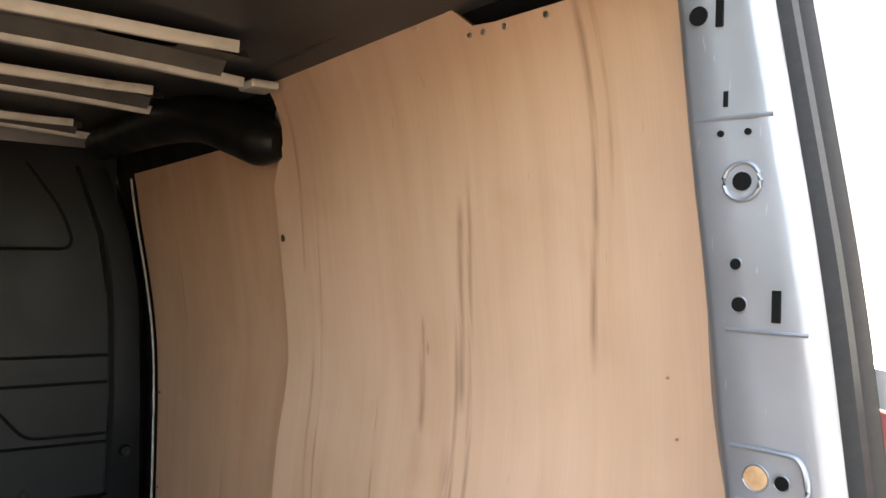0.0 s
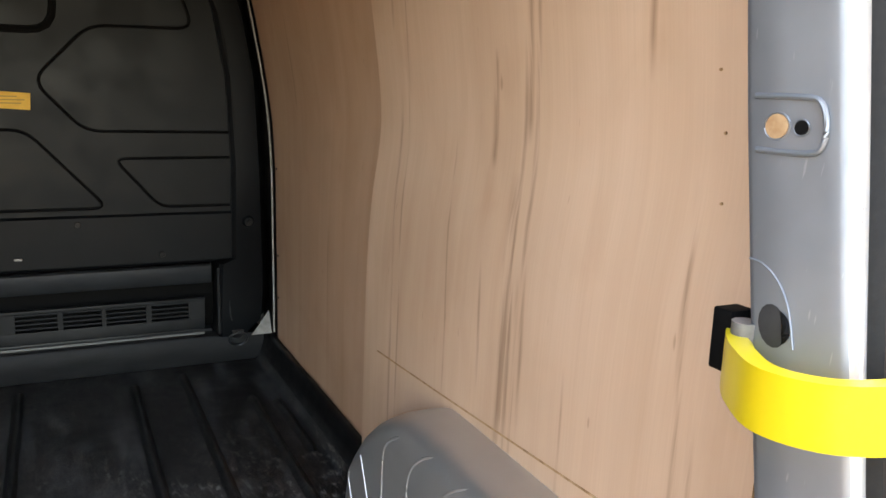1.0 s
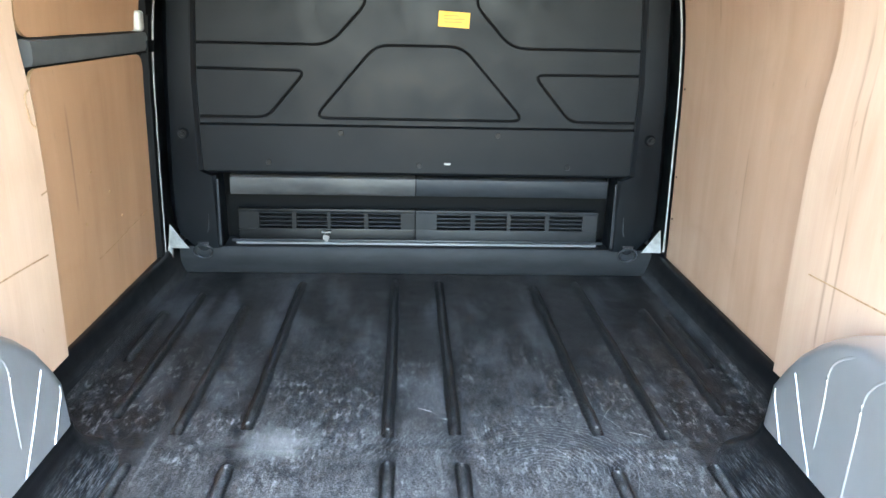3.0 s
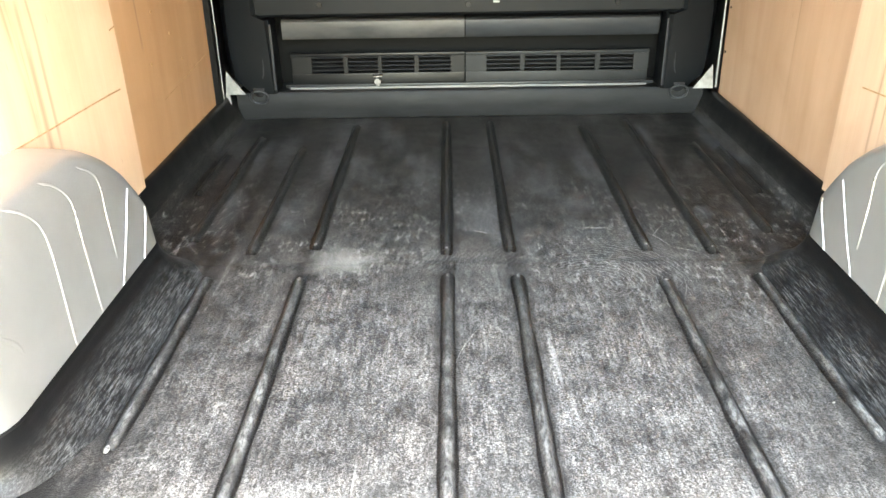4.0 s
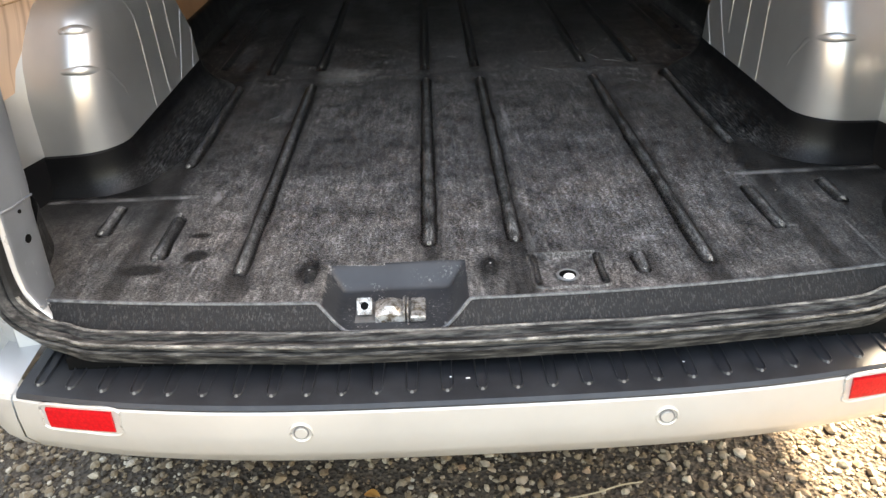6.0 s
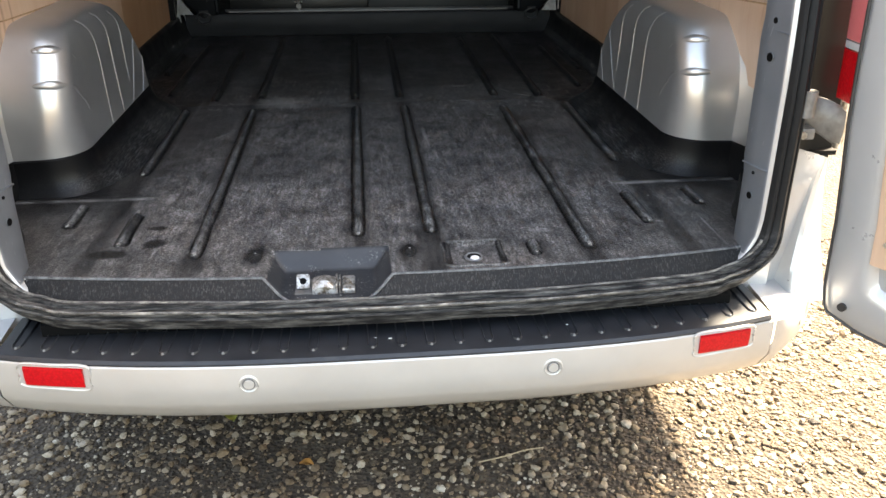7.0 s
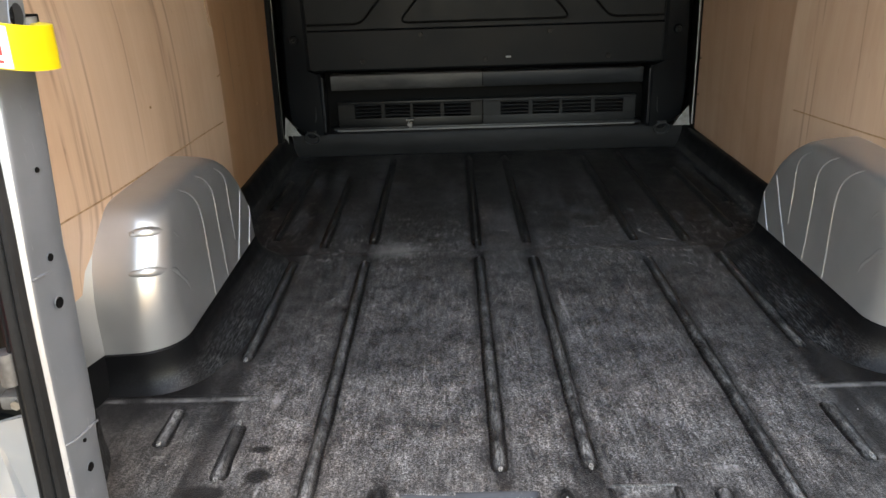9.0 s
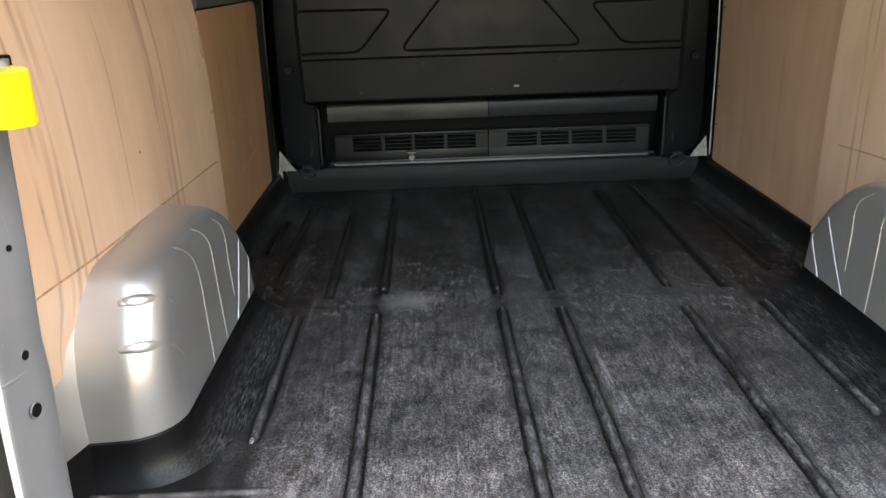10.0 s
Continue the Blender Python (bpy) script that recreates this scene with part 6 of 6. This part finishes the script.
# raised sill across the front of the floor
rings = []
for x in np.linspace(-0.855, 0.862, 21):
    rings.append([(x, 2.562, 0.596), (x, 2.552, 0.604), (x, 2.544, 0.64), (x, 2.540, 0.694), (x, 2.546, 0.704), (x, 2.57, 0.706), (x, 2.62, 0.706), (x, 2.68, 0.706)])
part("front_sill", loft(rings), SILLM, bulk, "black sill step")
part("sill_strip", box(-0.66, 0.66, 2.575, 2.581, 0.703, 0.713, 0.001), STUD, bulk, "worn grey metal strip")
part("sill_strip", box(-0.68, 0.69, 2.60, 2.607, 0.703, 0.716, 0.001), BEAM, bulk)
latch = tagged(new("panel_latch"), "small zinc latch on the bulkhead sill", "latch")
part("latch_plate", box(-0.352, -0.318, 2.575, 2.60, 0.748, 0.754, 0.001), HINGE, latch)
part("latch_stem", tube([(-0.335, 2.585, 0.706), (-0.335, 2.585, 0.75)], 0.006, 8), HINGE, latch)
part("latch_knob", disc(-0.335, 2.578, 0.731, 0.012, (0, -1, 0), 0.012, 12), HINGE, latch)


def tie_ring(x):
    tr = tagged(new("tie_down_ring"), "dark steel tie-down ring on the sill", "tie-down ring", "tie-down rings")
    part("boss", disc(x, 2.53, 0.722, 0.026, (0, -0.8, 0.6), 0.03, 14, 0.2), BEAM, tr)
    part("ring", tube([(x + 0.032 * math.cos(a), 2.512 - 0.008 * math.sin(a), 0.695 + 0.026 * math.sin(a)) for a in np.linspace(0, 2 * math.pi, 18)[:-1]], 0.0042, 7, True), BEAM, tr)
    return tr


tie_ring(-0.765)
tie_ring(0.765)

# ---- rear bumper ----
bumper = tagged(new("rear_bumper"), "champagne painted rear bumper with a black ribbed step", "bumper")


def bump_y(x):
    return -0.090 + 0.070 * (abs(x) / 0.76) ** 3 + (0.55 * max(0, abs(x) - 0.80) + 3.5 * max(0, abs(x) - 0.86) ** 2)


XS = [-0.965, -0.95, -0.93, -0.90, -0.87, -0.84, -0.80, -0.765] + list(np.linspace(-0.70, 0.70, 29)) + [0.765, 0.80, 0.84, 0.87, 0.90, 0.93, 0.95, 0.965]


def cover(xs):
    rings = []
    for x in xs:
        y = bump_y(x)
        rings.append([(x, y + 0.03, 0.500), (x, y + 0.004, 0.498), (x, y - 0.002, 0.492), (x, y - 0.004, 0.455), (x, y + 0.000, 0.412), (x, y + 0.014, 0.392), (x, y + 0.030, 0.368), (x, y + 0.045, 0.352), (x, y + 0.075, 0.345), (x, y + 0.12, 0.348)])
    return loft(rings)


part("bumper_cover", cover([x for x in XS if abs(x) <= 0.766]), CHAMP, bumper)
for s in (-1, 1):
    part("bumper_corner", cover([s * x for x in (0.769, 0.80, 0.84, 0.87, 0.90, 0.93, 0.95, 0.965, 0.972)]), CHAMP, bumper, "silver painted bumper corner")
    part("corner_top", loft([[(s * x, bump_y(x) + 0.03, 0.500), (s * x, bump_y(x) + 0.055, 0.503), (s * x, 0.16, 0.51)] for x in (0.769, 0.80, 0.84, 0.88, 0.92, 0.95)]), BODYM, bumper)
    ref_x = np.linspace(0.592, 0.706, 7)
    rings = []
    for x in ref_x:
        y = bump_y(x) - 0.006
        zt = 0.492 - (x - 0.592) * 0.02
        rings.append([(s * x, y + 0.006, zt), (s * x, y - 0.001, zt - 0.002), (s * x, y - 0.002, zt - 0.022), (s * x, y, zt - 0.040), (s * x, y + 0.008, zt - 0.042)])
    part("reflector", loft(rings, True, True), REDL, bumper, "red rectangular reflector")
    fr = [(s * x, bump_y(x) - 0.003, z) for x, z in ((0.584, 0.497), (0.65, 0.497), (0.712, 0.494), (0.716, 0.47), (0.712, 0.446), (0.65, 0.444), (0.586, 0.445), (0.581, 0.47))]
    part("reflector_surround", tube(smooth_path(fr, 4, True), 0.0026, 6, True), CHAMP, bumper)
    sx = s * 0.289
    sy = bump_y(0.289) - 0.004
    part("sensor_ring", tube([(sx + 0.017 * math.cos(a), sy, 0.458 + 0.017 * math.sin(a)) for a in np.linspace(0, 2 * math.pi, 20)[:-1]], 0.0026, 6, True), CHAMP, bumper)
    part("parking_sensor", disc(sx, sy - 0.001, 0.458, 0.0105, (0, -1, 0), 0.006, 18, 0.1), CHAMP, bumper, "round parking sensor")
    part("sensor_gap", disc(sx, sy + 0.0005, 0.458, 0.0125, (0, -1, 0), 0.004, 18), STUD, bumper)
    part("parking_sensor", disc(s * 0.865, bump_y(0.865) - 0.002, 0.45, 0.011, (s * 0.7, -0.7, 0), 0.006, 16), CHAMP, bumper, "round parking sensor")
rings = []
for x in np.linspace(-0.757, 0.757, 41):
    y = bump_y(x)
    rings.append([(x, y + 0.002, 0.492), (x, y - 0.001, 0.500), (x, y + 0.004, 0.506), (x, y + 0.02, 0.508), (x, y + 0.10, 0.507), (x, y + 0.17, 0.505), (x, y + 0.18, 0.46)])
pad = part("step_pad", loft(rings), STEP, bumper, "black ribbed plastic step pad")
for k in range(-13, 14):
    x = 0.0558 * k
    y = bump_y(x)
    rings = []
    for t, w in ((0.024, 0.0022), (0.0255, 0.0050), (0.029, 0.0078), (0.036, 0.0092), (0.08, 0.0100), (0.155, 0.0106)):
        rings.append([(x - w - 0.0010, y + t, 0.5070), (x - w - 0.0002, y + t, 0.5110), (x - w + 0.0006, y + t, 0.5117), (x - w + 0.0014, y + t, 0.5104), (x - w + 0.0022, y + t, 0.5076), (x + w - 0.0022, y + t, 0.5076), (x + w - 0.0014, y + t, 0.5104), (x + w - 0.0006, y + t, 0.5117), (x + w + 0.0002, y + t, 0.5110), (x + w + 0.0010, y + t, 0.5070)])
    part("step_rib", loft(rings), STEP, pad)
    part("step_stud", disc(x, y + 0.025, 0.5092, 0.0034, (0, 0, 1), 0.004, 8, 0.4), STUD, pad, "worn grey stud")

for x, y, a in ((-0.049, -0.032, 0.0025), (-0.022, -0.037, 0.0035), (0.33, -0.02, 0.002)):
    part("paint_chip", box(x - a, x + a, y - 0.001, y + 0.001, 0.5085, 0.5098, 0.0004, 1), WHITEP, pad, "small white paint chip")

# tow eye and exhaust under the bumper
tow = tagged(new("tow_eye"), "black steel towing eye under the bumper", "tow eye")
part("eye", tube([(-0.53 + 0.035 * math.cos(a), 0.10 + 0.03 * math.sin(a), 0.30 - 0.02 * math.sin(a)) for a in np.linspace(0, 2 * math.pi, 18)[:-1]], 0.009, 8, True), GROOVE, tow)
part("shank", tube([(-0.53, 0.13, 0.29), (-0.53, 0.17, 0.40), (-0.53, 0.22, 0.46)], 0.012, 8), GROOVE, tow)


def wheel(x, y):
    w = tagged(new("road_wheel"), "black tyre on a grey steel wheel", "wheel", "road wheels")
    prof = [(0.20, -0.10), (0.30, -0.11), (0.325, -0.095), (0.335, -0.05), (0.335, 0.05), (0.325, 0.095), (0.30, 0.11), (0.20, 0.10)]
    part("tyre", loft([[(x + o, y + r * math.cos(a), 0.335 + r * math.sin(a)) for r, o in prof] for a in np.linspace(0, 2 * math.pi, 41)], True), TYRE, w)
    part("rim", disc(x, y, 0.335, 0.205, (1, 0, 0), 0.14, 28, 0.05), PILLAR, w)


for s in (-1, 1):
    wheel(s * 0.845, 0.88)

# ---- gravel, leaves, twig ----
rng = np.random.default_rng(5)
ico = bmesh.new()
bmesh.ops.create_icosphere(ico, subdivisions=1, radius=1)
IV = np.array([v.co[:] for v in ico.verts])
IF = np.array([[v.index for v in f.verts] for f in ico.faces])
ico.free()


def scatter(n, x0, x1, y0, y1, smin, smax):
    xs, ys = rng.uniform(x0, x1, n), rng.uniform(y0, y1, n)
    r = smin * (smax / smin) ** (rng.random(n) ** 2.6)
    V, F = [], []
    for i in range(n):
        sc = r[i] * np.array([rng.uniform(0.8, 1.35), rng.uniform(0.7, 1.1), rng.uniform(0.45, 0.75)])
        v = IV * sc * (1 + rng.uniform(-0.28, 0.24, (len(IV), 1)))
        a, t = rng.uniform(0, 6.283), rng.uniform(-0.35, 0.35)
        ca, sa, ct, s_t = math.cos(a), math.sin(a), math.cos(t), math.sin(t)
        v = v @ np.array([[1, 0, 0], [0, ct, s_t], [0, -s_t, ct]]) @ np.array([[ca, sa, 0], [-sa, ca, 0], [0, 0, 1]])
        V.append(v + np.array([xs[i], ys[i], sc[2] * rng.uniform(0.1, 0.55)]))
        F.append(IF + i * len(IV))
    return np.concatenate(V), np.concatenate(F)


A = scatter(36000, -1.6, 2.1, -0.35, 1.35, 0.0034, 0.0135)
me = bpy.data.meshes.new("gravel")
me.from_pydata(A[0].tolist(), [], A[1].tolist())
me.materials.append(STONE)
tagged(part("gravel", me, None), "loose grey and brown gravel stones", "gravel", kind="stuff")


# crumbs of dirt and swirling scratches on the load floor
C = scatter(50, -0.65, 0.68, 0.25, 2.2, 0.0008, 0.003)
C[0][:, 2] += FLOOR
heaps = [C]
for n, x0, x1, y0, y1, z, big in ((70, -0.225, -0.05, 0.035, 0.14, 0.5655, 0.0028), (26, -0.748, -0.715, 0.085, 0.125, 0.601, 0.0032), (16, 0.715, 0.748, 0.085, 0.125, 0.601, 0.003), (26, -0.75, 0.75, 0.14, 0.5, FLOOR, 0.0022)):
    heap = scatter(n, x0, x1, y0, y1, 0.0007, big)
    heap[0][:, 2] += z
    heaps.append(heap)
cv = np.concatenate([q[0] for q in heaps])
cf = np.concatenate([q[1] + sum(len(w[0]) for w in heaps[:k]) for k, q in enumerate(heaps)])
me = bpy.data.meshes.new("crumbs")
me.from_pydata(cv.tolist(), [], cf.tolist())
me.materials.append(SCUFF)
tagged(part("crumbs", me, None), "pale crumbs of dirt on the load floor", "crumbs", kind="stuff")
for k in range(20):
    if k < 12:
        cx, cy, r = rng.uniform(0.25, 0.60), rng.uniform(1.15, 1.55), rng.uniform(0.08, 0.3)
    else:
        cx, cy, r = rng.uniform(-0.6, 0.6), rng.uniform(0.3, 1.9), rng.uniform(0.1, 0.5)
    a0, da = rng.uniform(0, 6.28), rng.uniform(0.12, 0.4)
    if abs(cx) > 0.55:
        cx *= 0.9
    arc = [(cx + r * (math.cos(a) - math.cos(a0)), cy + r * (math.sin(a) - math.sin(a0)), 0) for a in np.linspace(a0, a0 + da, 9)]
    part("scratch", tube([(x, y, liner_z(x, y) + 0.0003) for x, y, z in arc], lambda t: 0.0006 * (0.3 + 0.7 * math.sin(math.pi * t)), 5), SCUFF, floor, "pale curved scratch")


def leaf(x, y, size, turn, material, label):
    lf = tagged(new("fallen_leaf"), label, "leaf", "fallen leaves")
    rings = []
    for t in np.linspace(0, 1, 9):
        w = size * 0.32 * math.sin(math.pi * min(1, t * 0.96 + 0.02)) ** 0.8 + 0.0005
        lift = 0.012 + 0.006 * math.sin(t * 3.5)
        rings.append([Vector((k * w, (t - 0.5) * size, lift + abs(k) * 0.004)) for k in (-1, -0.5, 0, 0.5, 1)])
    bm = loft(rings)
    bmesh.ops.solidify(bm, geom=bm.faces[:], thickness=0.0008)
    bmesh.ops.transform(bm, matrix=pose(x, y, 0.006, 0, 0, turn), verts=bm.verts[:])
    part("blade", bm, material, lf)
    return lf


leaf(-0.435, 0.405, 0.055, 20, LEAFM, "yellow-green fallen leaf on the gravel")
leaf(-0.228, 0.195, 0.036, 75, LEAFO, "orange-brown fallen leaf on the gravel")
tw = tagged(new("dry_twig"), "thin dry twig lying on the gravel", "twig")
part("stem", tube(smooth_path([(0.19, 0.165, 0.015), (0.25, 0.175, 0.018), (0.31, 0.195, 0.017), (0.36, 0.205, 0.014)], 4), 0.0018, 6), TWIG, tw)
